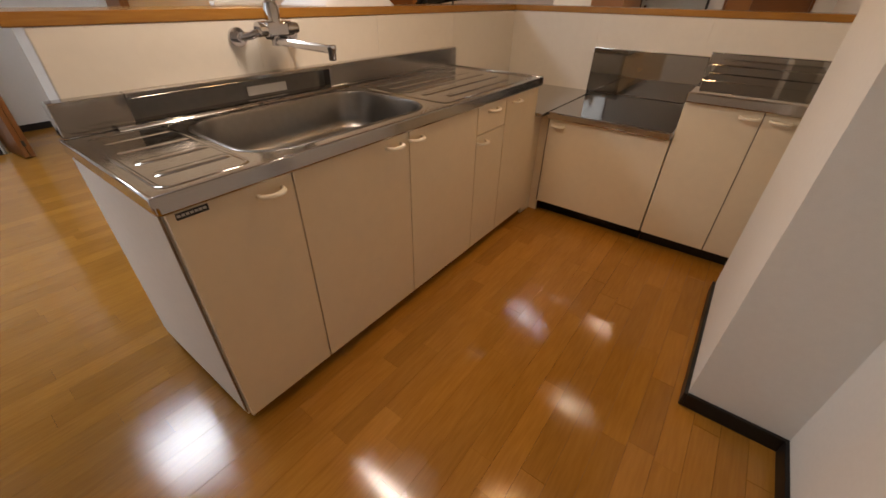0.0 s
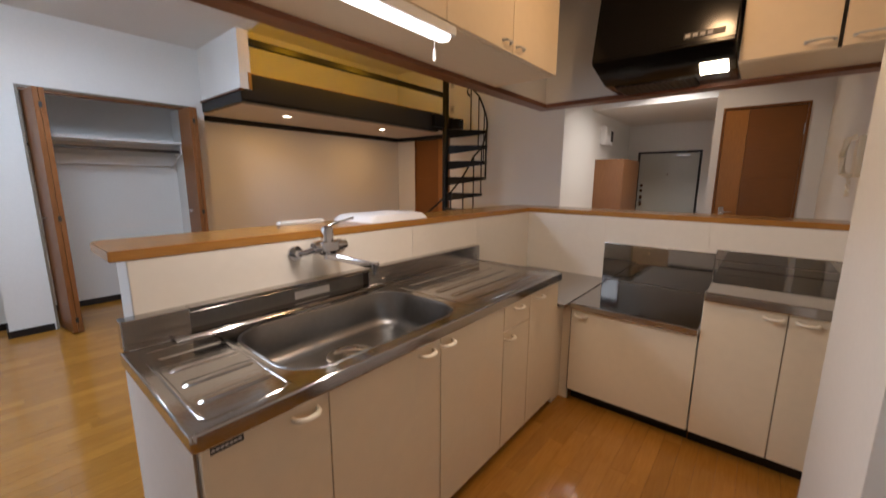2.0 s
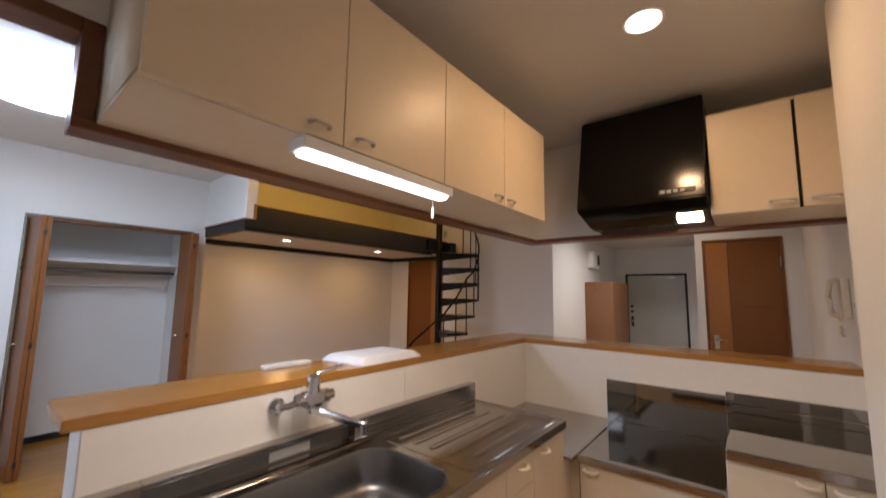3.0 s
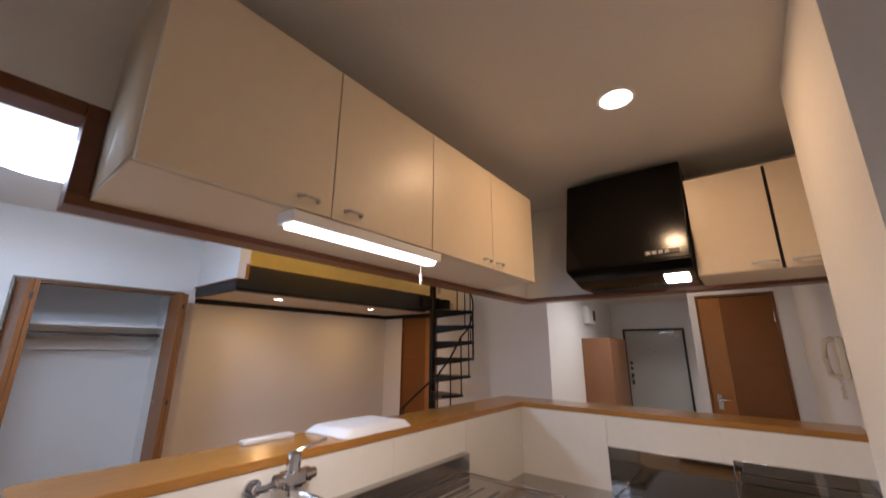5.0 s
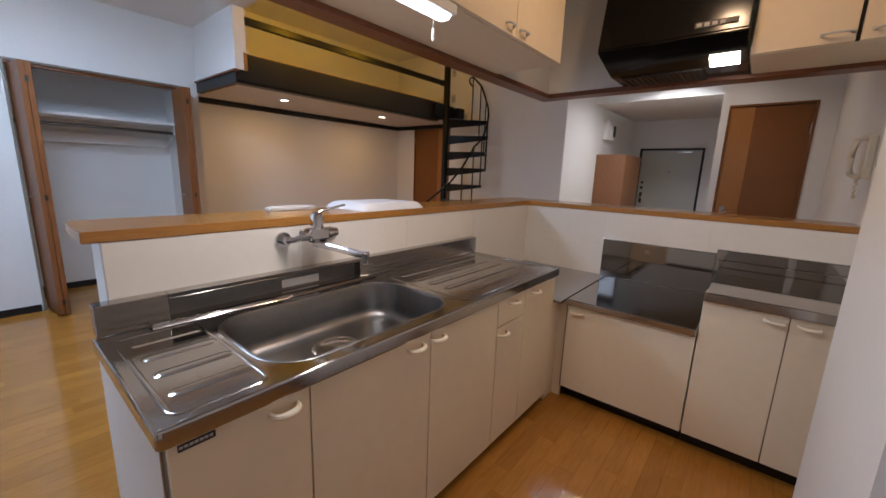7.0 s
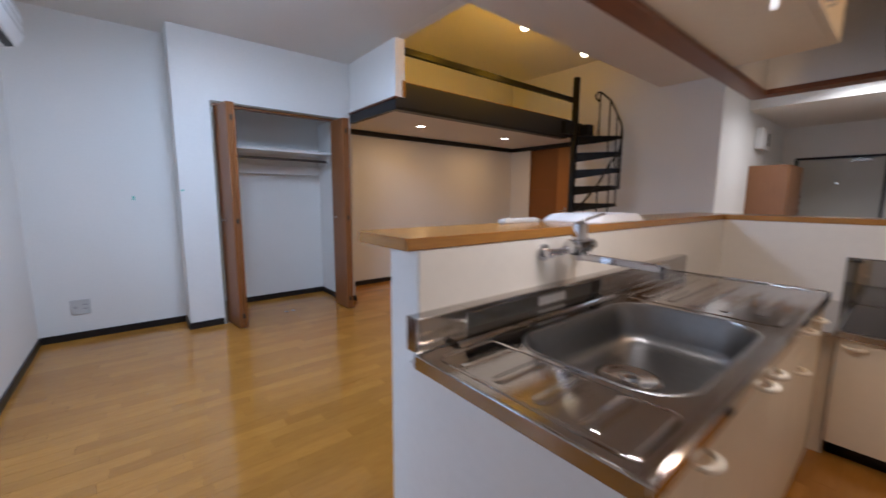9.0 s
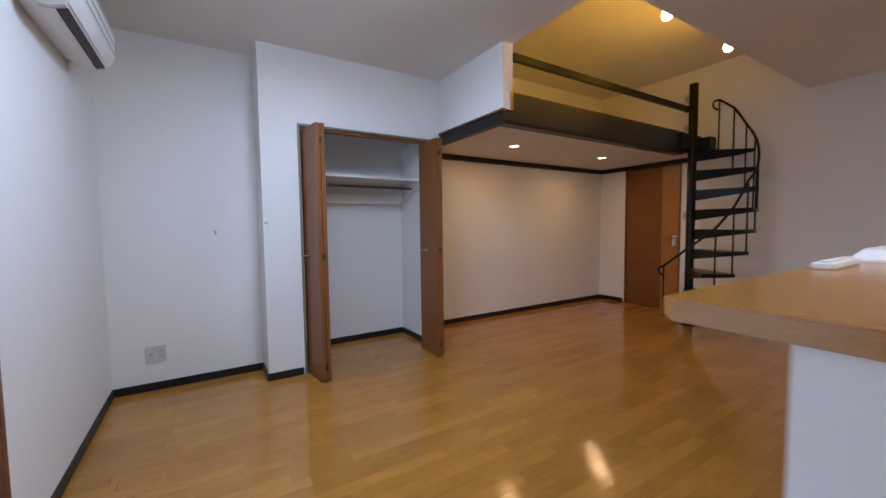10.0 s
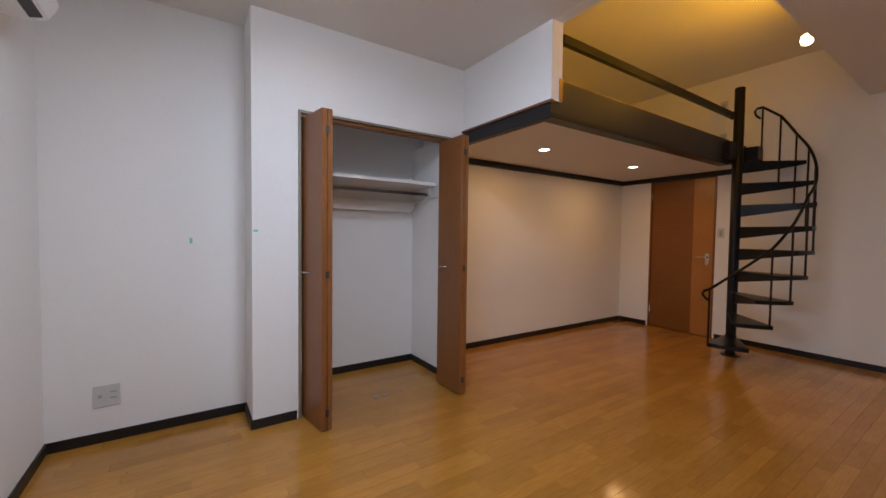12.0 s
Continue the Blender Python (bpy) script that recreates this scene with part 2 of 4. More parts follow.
W = "white textured wallpaper wall"
structure("wall_window", boxes((-5.17, -1.09, 0, -3.35, YW, LIV), (-1.75, -1.09, 0, 0.56, YW, LIV), (-3.35, -1.09, 2.05, -1.75, YW, LIV)), PAPER, W)
structure("wall_outlet", box(-5.17, YW, 0, XO, 0.07, LIV), PAPER, W)
structure("wall_closet_pier", box(-5.17, 0.07, 0, XC, 0.345, LIV), PAPER, "white wallpapered pier beside the closet")
structure("wall_closet_front", boxes((-4.84, 0.345, 2.044, XC, 1.575, LIV), (-5.40, 1.575, 0, XC, 1.69, 2.06), (-4.84, 1.575, 2.06, XC, 1.69, LIV)), PAPER, "white wall over the closet opening")
structure("wall_back", box(-5.52, 0.07, 0, XB, YE + 0.12, HIGH), PAPER, W)
structure("wall_end", boxes((-5.40, YE, 0, -4.965, YE + 0.12, HIGH), (-4.965, YE, 2.025, -4.165, YE + 0.12, HIGH), (-4.165, YE, 0, -2.22, YE + 0.12, HIGH)), PAPER, W)
structure("wall_hall_side", box(-2.34, YE + 0.12, 0, -2.22, 8.46, LIV), PAPER, W)
structure("wall_hall_back", boxes((-2.22, 8.34, 0, -2.03, 8.46, LIV), (-0.99, 8.34, 0, -0.43, 8.46, LIV), (-2.03, 8.34, 1.87, -0.99, 8.46, LIV)), PAPER, W)
structure("wall_hall_right", box(-0.556, 5.185, 0, -0.43, 8.34, LIV), PAPER, W)
structure("wall_bath", boxes((-0.556, 5.065, 0, -0.49, 5.185, LIV), (0.17, 5.065, 0, XR + 0.12, 5.185, LIV), (-0.49, 5.065, 2.05, 0.17, 5.185, LIV)), PAPER, W)
structure("wall_right", box(XR, 1.95, 0, XR + 0.12, 5.065, LIV), PAPER, W)
structure("wall_pier", box(0.160, 1.207, 0, 0.56, 1.95, LIV), PAPER, "white wallpapered wall pier beside the stove")
structure("wall_kitchen_side", box(0.430, YW, 0, 0.56, 1.207, LIV), PAPER, W)
structure("wall_bar", boxes((-1.66, 0.32, 0, -1.522, 3.03, 1.062), (-1.522, 2.892, 0, XR, 3.03, 1.062)), PAPER, "low white wall under the serving bar")
splash = structure("wall_splash_panel", boxes((-1.5225, 0.322, 0.0, -1.520, 2.888, 1.06), (-1.520, 2.8895, 0.0, XR, 2.892, 1.06)), TILEW, "cream washable wall panel behind sink and stove")
for a, b in ((0.322, 0.929), (0.931, 1.539), (1.541, 2.149), (2.151, 2.887)):
    part("panel", box(-1.520, a, 0.0, -1.5175, b, 1.06, bevel=0.0006, seg=1), TILEW, splash, smooth=False)
for a, b in ((-1.517, -0.911), (-0.909, -0.301), (-0.299, XR)):
    part("panel", box(a, 2.887, 0.0, b, 2.8895, 1.06, bevel=0.0006, seg=1), TILEW, splash, smooth=False)
structure("wall_header", boxes((-1.41, 0.247, 1.84, -1.334, 2.79, LIV), (-1.334, 2.70, 1.84, XR, 2.79, LIV), (-1.41, YW, 2.085, -1.334, 0.247, LIV)), PAPER, "white hanging wall over the serving bar")
structure("ceiling_living", boxes((-5.17, -1.09, LIV, -1.34, 1.684, LIV + 0.7), (-2.93, 1.684, LIV, -1.34, YE + 0.12, LIV + 0.7)), CEIL, "white papered ceiling", "ceiling")
structure("ceiling_high", box(-5.52, 1.66, HIGH, -2.93, YE + 0.12, HIGH + 0.14), CEIL, "white papered ceiling above the loft", "ceiling")
structure("ceiling_kitchen", box(-1.334, -1.09, KIT, 0.56, 2.70, KIT + 0.1), CEIL, "white papered kitchen ceiling", "ceiling")
structure("ceiling_hall", boxes((-1.34, 2.75, LIV, 0.56, 6.2, LIV + 0.1), (-2.34, 5.27, LIV, -1.34, 6.2, LIV + 0.1), (-2.34, 6.2, 2.37, -0.43, 8.46, LIV + 0.1)), CEIL, "white hall ceiling with a lower step", "ceiling")

# serving-opening trim and baseboards
T = "reddish brown wooden trim round the serving opening"
structure("trim_header", boxes((-1.418, 0.205, 1.812, -1.326, 2.80, 1.84), (-1.326, 2.692, 1.812, XR, 2.80, 1.84), (-1.418, 0.205, 1.84, -1.326, 0.247, 2.085), (-1.418, YW, 2.045, -1.326, 0.205, 2.085), bevel=0.003), TRIMW, T, "trim")
B = "dark brown baseboard"
bb = 0.06
structure("baseboard_living", boxes((XO, YW, 0, -3.352, YW + 0.012, bb), (XO, YW, 0, XO + 0.012, 0.07, bb), (XO, 0.058, 0, XC + 0.012, 0.07, bb), (XC, 0.07, 0, XC + 0.012, 0.335, bb), (XC, 1.61, 0, XC + 0.012, 1.702, bb), (XB, 1.69, 0, XC, 1.702, bb), (XB, 1.69, 0, XB + 0.012, YE, bb), (XB, YE - 0.012, 0, -4.99, YE, bb), (-4.14, YE - 0.012, 0, -2.22, YE, bb), bevel=0.003), BASE, B, "baseboard")
structure("baseboard_closet", boxes((XB, 0.345, 0, XB + 0.012, 1.575, bb), (XB, 1.563, 0, -4.76, 1.575, bb), (XB, 0.345, 0, -4.76, 0.357, bb), bevel=0.003), BASE, B, "baseboard")
structure("baseboard_kitchen", boxes((0.148, 1.195, 0, 0.160, 1.95, bb), (0.160, 1.195, 0, 0.430, 1.207, bb), (0.418, YW + 0.012, 0, 0.430, 1.195, bb), (-1.75, YW, 0, 0.430, YW + 0.012, bb), (-1.672, 0.308, 0, -1.66, 3.03, bb), (-1.66, 0.308, 0, -1.522, 0.32, bb), bevel=0.003), BASE, B, "baseboard")
structure("baseboard_hall", boxes((-2.22, YE + 0.12, 0, -2.208, 8.34, bb), (-1.66, 3.03, 0, XR, 3.042, bb), (XR - 0.012, 3.04, 0, XR, 5.06, bb)), BASE, B, "baseboard")
structure("trim_loft_cove", boxes((XB, 1.69, 2.005, XB + 0.04, YE, 2.066), (XB, YE - 0.04, 2.005, -2.22 - 1.56, YE, 2.066), bevel=0.006), BEAM, "black cove moulding under the loft", "trim")
# ---- kitchen ----
def bow_handle(parent, centre, along, out, length, material, reach=0.026, r=0.0055, label=""):
    """A bow-shaped pull: along and out are unit vectors."""
    c, a, o = Vector(centre), Vector(along), Vector(out)
    pts = [c + a * (length / 2 * math.cos(math.pi * k / 8)) + o * (reach * min(1, 1.35 * math.sin(math.pi * k / 8))) for k in range(9)]
    bm = tube(bmesh.new(), pts, r, 8)
    for s in (-1, 1):
        rod(bm, c + a * s * length / 2 - o * 0.002, c + a * s * length / 2 + o * 0.006, r * 1.5, 10)
    return part("handle", bm, material, parent, label)


def lip_handle(parent, centre, along, out):
    """The ivory bow-shaped pull of the base cabinets."""
    c, a, o = Vector(centre), Vector(along), Vector(out)
    up = Vector((0, 0, 1))
    bm = bmesh.new()
    rings = []
    for k in range(13):
        f = math.pi * k / 12
        p = c - a * (0.034 * math.cos(f)) + o * (0.031 * math.sin(f) ** 0.75 - 0.001)
        n = (a * -math.cos(f) + o * math.sin(f)).normalized()
        w, t = 0.0055 + 0.0035 * math.sin(f), 0.007
        rings.append([bm.verts.new(p + n * (w * math.cos(g)) + up * (t * math.sin(g))) for g in (2 * math.pi * q / 8 for q in range(8))])
    for p, q in zip(rings, rings[1:]):
        for k in range(8):
            bm.faces.new((p[k], p[(k + 1) % 8], q[(k + 1) % 8], q[k]))
    bm.faces.new(rings[0])
    bm.faces.new(rings[-1][::-1])
    return part("handle", bm, IVORY, parent, "ivory plastic bow pull")


def base_front(parent, name, a0, a1, z0, z1, face, axis, hand=None):
    """One door or drawer front on a cabinet; axis x: the front looks along +x; axis y: along -y."""
    g = 0.002
    if axis == "x":
        bm = box(face - 0.018, a0 + g, z0 + g, face, a1 - g, z1 - g, bevel=0.002)
    else:
        bm = box(a0 + g, face, z0 + g, a1 - g, face + 0.018, z1 - g, bevel=0.002)
    d = part(name, bm, CREAM, parent)
    if hand:
        at = (face, hand[0], hand[1]) if axis == "x" else (hand[0], face, hand[1])
        lip_handle(d, at, (0, 1, 0) if axis == "x" else (1, 0, 0), (1, 0, 0) if axis == "x" else (0, -1, 0))
    return d


def sink_cabinet():
    c = thing("sink_cabinet", (-1.2, 1.18, 0), "cream laminate sink base cabinet with doors and a drawer", "cabinet")
    for name, b in (("back_panel", (-1.515, 0.282, 0.06, -1.50, 2.078, 0.765)), ("side_panel", (-1.50, 0.282, 0.045, -0.926, 0.30, 0.765)), ("side_panel", (-1.50, 2.06, 0.045, -0.926, 2.078, 0.765)), ("bottom_panel", (-1.50, 0.30, 0.06, -0.926, 2.06, 0.076)), ("divider", (-1.50, 1.482, 0.076, -0.926, 1.498, 0.765))):
        part(name, box(*b), CARC, c, smooth=False)
    part("kick_plate", box(-1.49, 0.30, 0.0, -0.955, 2.06, 0.058), BASE, c, "dark recessed kick plate")
    part("edge_strip", boxes((-0.925, 0.279, 0.06, -0.921, 0.284, 0.765)), EDGE, c)
    zt = 0.757
    for a, b, h in ((0.285, 0.590, 0.520), (0.590, 1.050, 0.972), (1.050, 1.490, 1.080)):
        base_front(c, "door", a, b, 0.05, zt, -0.902, "x", (h, 0.725))
    base_front(c, "drawer", 1.490, 1.735, 0.632, zt, -0.902, "x", (1.612, 0.725))
    base_front(c, "door", 1.490, 1.735, 0.05, 0.632, -0.902, "x", (1.530, 0.598))
    base_front(c, "door", 1.735, 2.076, 0.05, zt, -0.902, "x", (1.825, 0.725))
    plate = part("name_plate", box(-0.902, 0.304, 0.736, -0.900, 0.372, 0.752, bevel=0.0006), DARKP, c, "small black name plate")
    part("lettering", boxes(*[(-0.900, 0.306 + 0.009 * k, 0.742, -0.8996, 0.313 + 0.009 * k, 0.748) for k in range(7)]), GREYP, plate, smooth=False)


sink_cabinet()


def rounded(x0, y0, x1, y1, r, n=6):
    pts = []
    for cx, cy, a in ((x1 - r, y1 - r, 0), (x0 + r, y1 - r, 90), (x0 + r, y0 + r, 180), (x1 - r, y0 + r, 270)):
        pts += [(cx + r * math.cos(radians(a + 90 * k / n)), cy + r * math.sin(radians(a + 90 * k / n))) for k in range(n + 1)]
    return pts


def sink_worktop():
    s = thing("sink_worktop", (-1.2, 1.18, 0.765), "stainless steel sink worktop with one deep bowl", "sink")
    z = 0.80
    bm = bmesh.new()
    outer = [(-1.47, 0.276), (-0.899, 0.276), (-0.899, 2.082), (-1.47, 2.082)]
    hole = rounded(-1.388, 0.530, -0.945, 1.245, 0.125, 8)
    loops = []
    for pts in (outer, hole):
        vs = [bm.verts.new((x, y, z)) for x, y in pts]
        loops.append([bm.edges.new((vs[i], vs[(i + 1) % len(vs)])) for i in range(len(vs))])
    bmesh.ops.triangle_fill(bm, edges=loops[0] + loops[1], use_beauty=True)
    part("deck", bm, STEEL, s, smooth=False)
    part("front_roll", boxes((-0.905, 0.274, 0.759, -0.889, 2.084, 0.8035), bevel=0.006), STEEL, s, "rolled steel front edge")
    part("side_roll", box(-1.47, 0.268, 0.764, -0.889, 0.278, 0.8035, bevel=0.004), STEEL, s)
    part("side_roll", box(-1.515, 2.080, 0.764, -0.889, 2.090, 0.8035, bevel=0.004), STEEL, s)
    bm = bmesh.new()
    rings = []
    for inset, dz, r in ((-0.008, 0.0006, 0.133), (-0.004, 0.0028, 0.129), (0.002, 0.002, 0.123), (0.008, -0.008, 0.117), (0.018, -0.105, 0.108), (0.026, -0.128, 0.10), (0.045, -0.142, 0.085), (0.075, -0.147, 0.06)):
        rings.append([bm.verts.new((x, y, z + dz)) for x, y in rounded(-1.388 + inset, 0.530 + inset, -0.945 - inset, 1.245 - inset, r, 8)])
    for a, b in zip(rings, rings[1:]):
        for k in range(len(a)):
            bm.faces.new((a[k], a[(k + 1) % len(a)], b[(k + 1) % len(b)], b[k]))
    bm.faces.new(rings[-1])
    bowl = part("bowl", bm, STEEL_SHADED, s, "brushed steel bowl")
    part("strainer", lathe(bmesh.new(), (-1.20, 0.885, z - 0.1468), [(0.094, 0), (0.094, 0.003), (0.088, 0.006), (0.076, 0.0055), (0.070, 0.0015), (0.030, 0.0012), (0.026, 0.010), (0.010, 0.013), (0.004, 0.013)], 32), STEEL, bowl, "round steel drain strainer")
    # upstand with a long recessed pocket
    zt, f, bk = 0.893, -1.470, -1.517
    for b in ((bk, 0.278, 0.80, f, 0.455, zt), (bk, 1.195, 0.80, f, 2.12, zt), (bk, 0.4555, 0.876, f, 1.1945, zt), (bk, 0.4555, 0.80, f, 1.1945, 0.809)):
        part("upstand", box(*b, bevel=0.003), STEEL, s, "steel upstand along the wall", smooth=False)
    # the pocket's back takes the darkened steel for its shade
    pocket = part("pocket", boxes((bk, 0.455, 0.806, bk + 0.004, 1.195, 0.878)), STEEL_SHADED, s, "recessed pocket behind the bowl")
    part("sticker", box(bk + 0.004, 0.842, 0.818, bk + 0.0052, 1.006, 0.850), WHITEP, pocket, "white paper sticker")
    part("ledge", prism(bmesh.new(), [(-1.47, 0.80), (-1.435, 0.8005), (-1.440, 0.807), (-1.462, 0.813), (-1.47, 0.813)], "y", 0.40, 1.26), STEEL, s, "folded steel ledge")
    for x0, y0, y1 in ((-1.35, 0.325, 0.500), (-1.24, 0.325, 0.500), (-1.13, 0.325, 0.500), (-1.02, 0.325, 0.500), (-1.36, 1.35, 1.95), (-1.27, 1.35, 1.95), (-1.18, 1.35, 1.95), (-1.09, 1.35, 1.95), (-1.00, 1.40, 1.90)):
        b = bmesh.new()
        ring = []
        for inset, dz in ((0, 0.0004), (0.006, 0.0020), (0.013, 0.0027)):
            ring.append([b.verts.new((x, y, z + dz)) for x, y in rounded(x0 - 0.019 + inset, y0 + inset, x0 + 0.019 - inset, y1 - inset, 0.0185 - inset, 5)])
        for p, q in zip(ring, ring[1:]):
            for k in range(len(p)):
                b.faces.new((p[k], p[(k + 1) % len(p)], q[(k + 1) % len(q)], q[k]))
        b.faces.new(ring[-1])
        part("drain_rib", b, STEEL, s)
    for x0, y0, x1, y1 in ((-1.425, 0.300, -0.925, 0.512), (-1.425, 1.290, -0.925, 2.05)):
        b = bmesh.new()
        ring = []
        for inset, dz in ((0, 0.0004), (0.004, 0.0024), (0.008, 0.0024), (0.012, 0.0004)):
            ring.append([b.verts.new((x, y, z + dz)) for x, y in rounded(x0 + inset, y0 + inset, x1 - inset, y1 - inset, 0.03 - inset, 5)])
        for p, q in zip(ring, ring[1:]):
            for k in range(len(p)):
                b.faces.new((p[k], p[(k + 1) % len(p)], q[(k + 1) % len(q)], q[k]))
        part("border_ridge", b, STEEL, s, "raised border round the drainboard")


sink_worktop()


def faucet():
    f = thing("kitchen_faucet", (-1.518, 0.955, 1.02), "chrome wall-mounted single-lever kitchen faucet above the sink", "faucet")
    for y in (0.855, 1.055):
        bm = bmesh.new()
        rod(bm, (-1.518, y, 1.012), (-1.505, y, 1.012), 0.030, 20)
        rod(bm, (-1.505, y, 1.012), (-1.475, y, 1.012), 0.017, 16)
        tube(bm, [(-1.485, y, 1.012), (-1.455, y + (0.955 - y) * 0.2, 1.018), (-1.44, y + (0.955 - y) * 0.5, 1.032)], 0.013, 10)
        part("connector", bm, CHROME, f)
    part("body", bx(rod(bmesh.new(), (-1.435, 0.892, 1.036), (-1.435, 1.02, 1.036), 0.024, 18), -1.462, 0.915, 1.012, -1.408, 1.0, 1.06, bevel=0.008), CHROME, f)
    part("under_cap", box(-1.45, 0.925, 1.005, -1.415, 0.985, 1.012), DARKP, f)
    part("column", lathe(bmesh.new(), (-1.435, 0.957, 1.055), [(0.026, 0), (0.026, 0.045), (0.022, 0.060), (0.010, 0.068)], 20), CHROME, f)
    part("lever", tube(bmesh.new(), [(-1.435, 0.957, 1.118), (-1.428, 0.985, 1.128), (-1.412, 1.062, 1.146), (-1.410, 1.072, 1.147)], 0.0048, 10), CHROME, f, "thin chrome lever")
    bar = prism(bmesh.new(), [(-0.012, -0.008), (0.012, -0.008), (0.012, 0.006), (0.009, 0.009), (-0.009, 0.009), (-0.012, 0.006)], "x", 0.0, 0.262)
    bmesh.ops.bevel(bar, geom=list(bar.edges), offset=0.002, segments=2, affect="EDGES")
    bar.transform(look((-1.425, 0.945, 1.000), (-1.165, 0.974, 0.990)) @ Matrix.Rotation(radians(90), 4, "Y"))
    part("spout", bar, CHROME, f, "flat straight chrome spout")
    part("swivel", rod(bmesh.new(), (-1.425, 0.947, 0.986), (-1.425, 0.947, 1.030), 0.016, 16), CHROME, f)
    part("aerator", lathe(bmesh.new(), (-1.160, 0.975, 0.958), [(0.011, 0), (0.0125, 0.004), (0.0125, 0.030), (0.015, 0.034), (0.015, 0.044), (0.011, 0.047)], 18), CHROME, f)
    part("hot_knob", rod(bmesh.new(), (-1.435, 1.02, 1.036), (-1.435, 1.045, 1.036), 0.018, 16), CHROME, f)


faucet()


def serving_bar():
    b = thing("serving_bar", (-1.66, 0.28, 1.062), "honey-coloured solid wood bar top on the low wall", "counter top")
    bm = prism(bmesh.new(), [(-1.815, 0.305), (-1.79, 0.28), (-1.515, 0.28), (-1.515, 2.884), (-1.815, 3.184)], "z", 1.0625, 1.096)
    bmesh.ops.bevel(bm, geom=[e for e in bm.edges], offset=0.003, segments=2, affect="EDGES")
    part("board", bm, BARW, b)
    bm = prism(bmesh.new(), [(-1.5145, 2.884), (XR - 0.001, 2.884), (XR - 0.001, 3.184), (-1.8145, 3.184)], "z", 1.0625, 1.096)
    bmesh.ops.bevel(bm, geom=[e for e in bm.edges], offset=0.003, segments=2, affect="EDGES")
    part("board", bm, BARWX, b)


serving_bar()
single("remote_holder", boxes((-1.795, 0.925, 1.0962, -1.755, 1.155, 1.112), (-1.785, 0.935, 1.112, -1.765, 1.145, 1.116), bevel=0.004), WHITEP, (-1.775, 1.04, 1.0962), "slim white plastic strip lying on the bar", "plastic strip")


def film_bag():
    bm = bmesh.new()
    nx, ny = 14, 18
    top, low = [], []
    for i in range(nx + 1):
        for j in range(ny + 1):
            u, v = i / nx, j / ny
            e = min(u, 1 - u, v, 1 - v)
            h = 0.006 + 0.030 * min(1, e * 13) ** 0.6 + 0.005 * noise.noise((u * 6, v * 7, 1.3)) * min(1, e * 8)
            wob = 0.008 * noise.noise((u * 3, v * 3, 5))
            x, y = -1.795 + 0.272 * u + wob, 1.235 + 0.40 * v + 0.03 * u + wob
            top.append(bm.verts.new((x, y, 1.0965 + max(0.002, h))))
            low.append(bm.verts.new((x, y, 1.0965)))
    k = ny + 1
    for i in range(nx):
        for j in range(ny):
            a = i * k + j
            bm.faces.new((top[a], top[a + k], top[a + k + 1], top[a + 1]))
            bm.faces.new((low[a], low[a + 1], low[a + k + 1], low[a + k]))
    rim = [i * k for i in range(nx + 1)] + [nx * k + j for j in range(1, ny + 1)] + [i * k + ny for i in range(nx - 1, -1, -1)] + [j for j in range(ny - 1, 0, -1)]
    for p, q in zip(rim, rim[1:] + rim[:1]):
        bm.faces.new((low[p], low[q], top[q], top[p]))
    single("folded_bag", bm, BAG, (-1.66, 1.40, 1.0965), "folded white plastic-wrapped packet lying on the bar", "plastic bag")


film_bag()


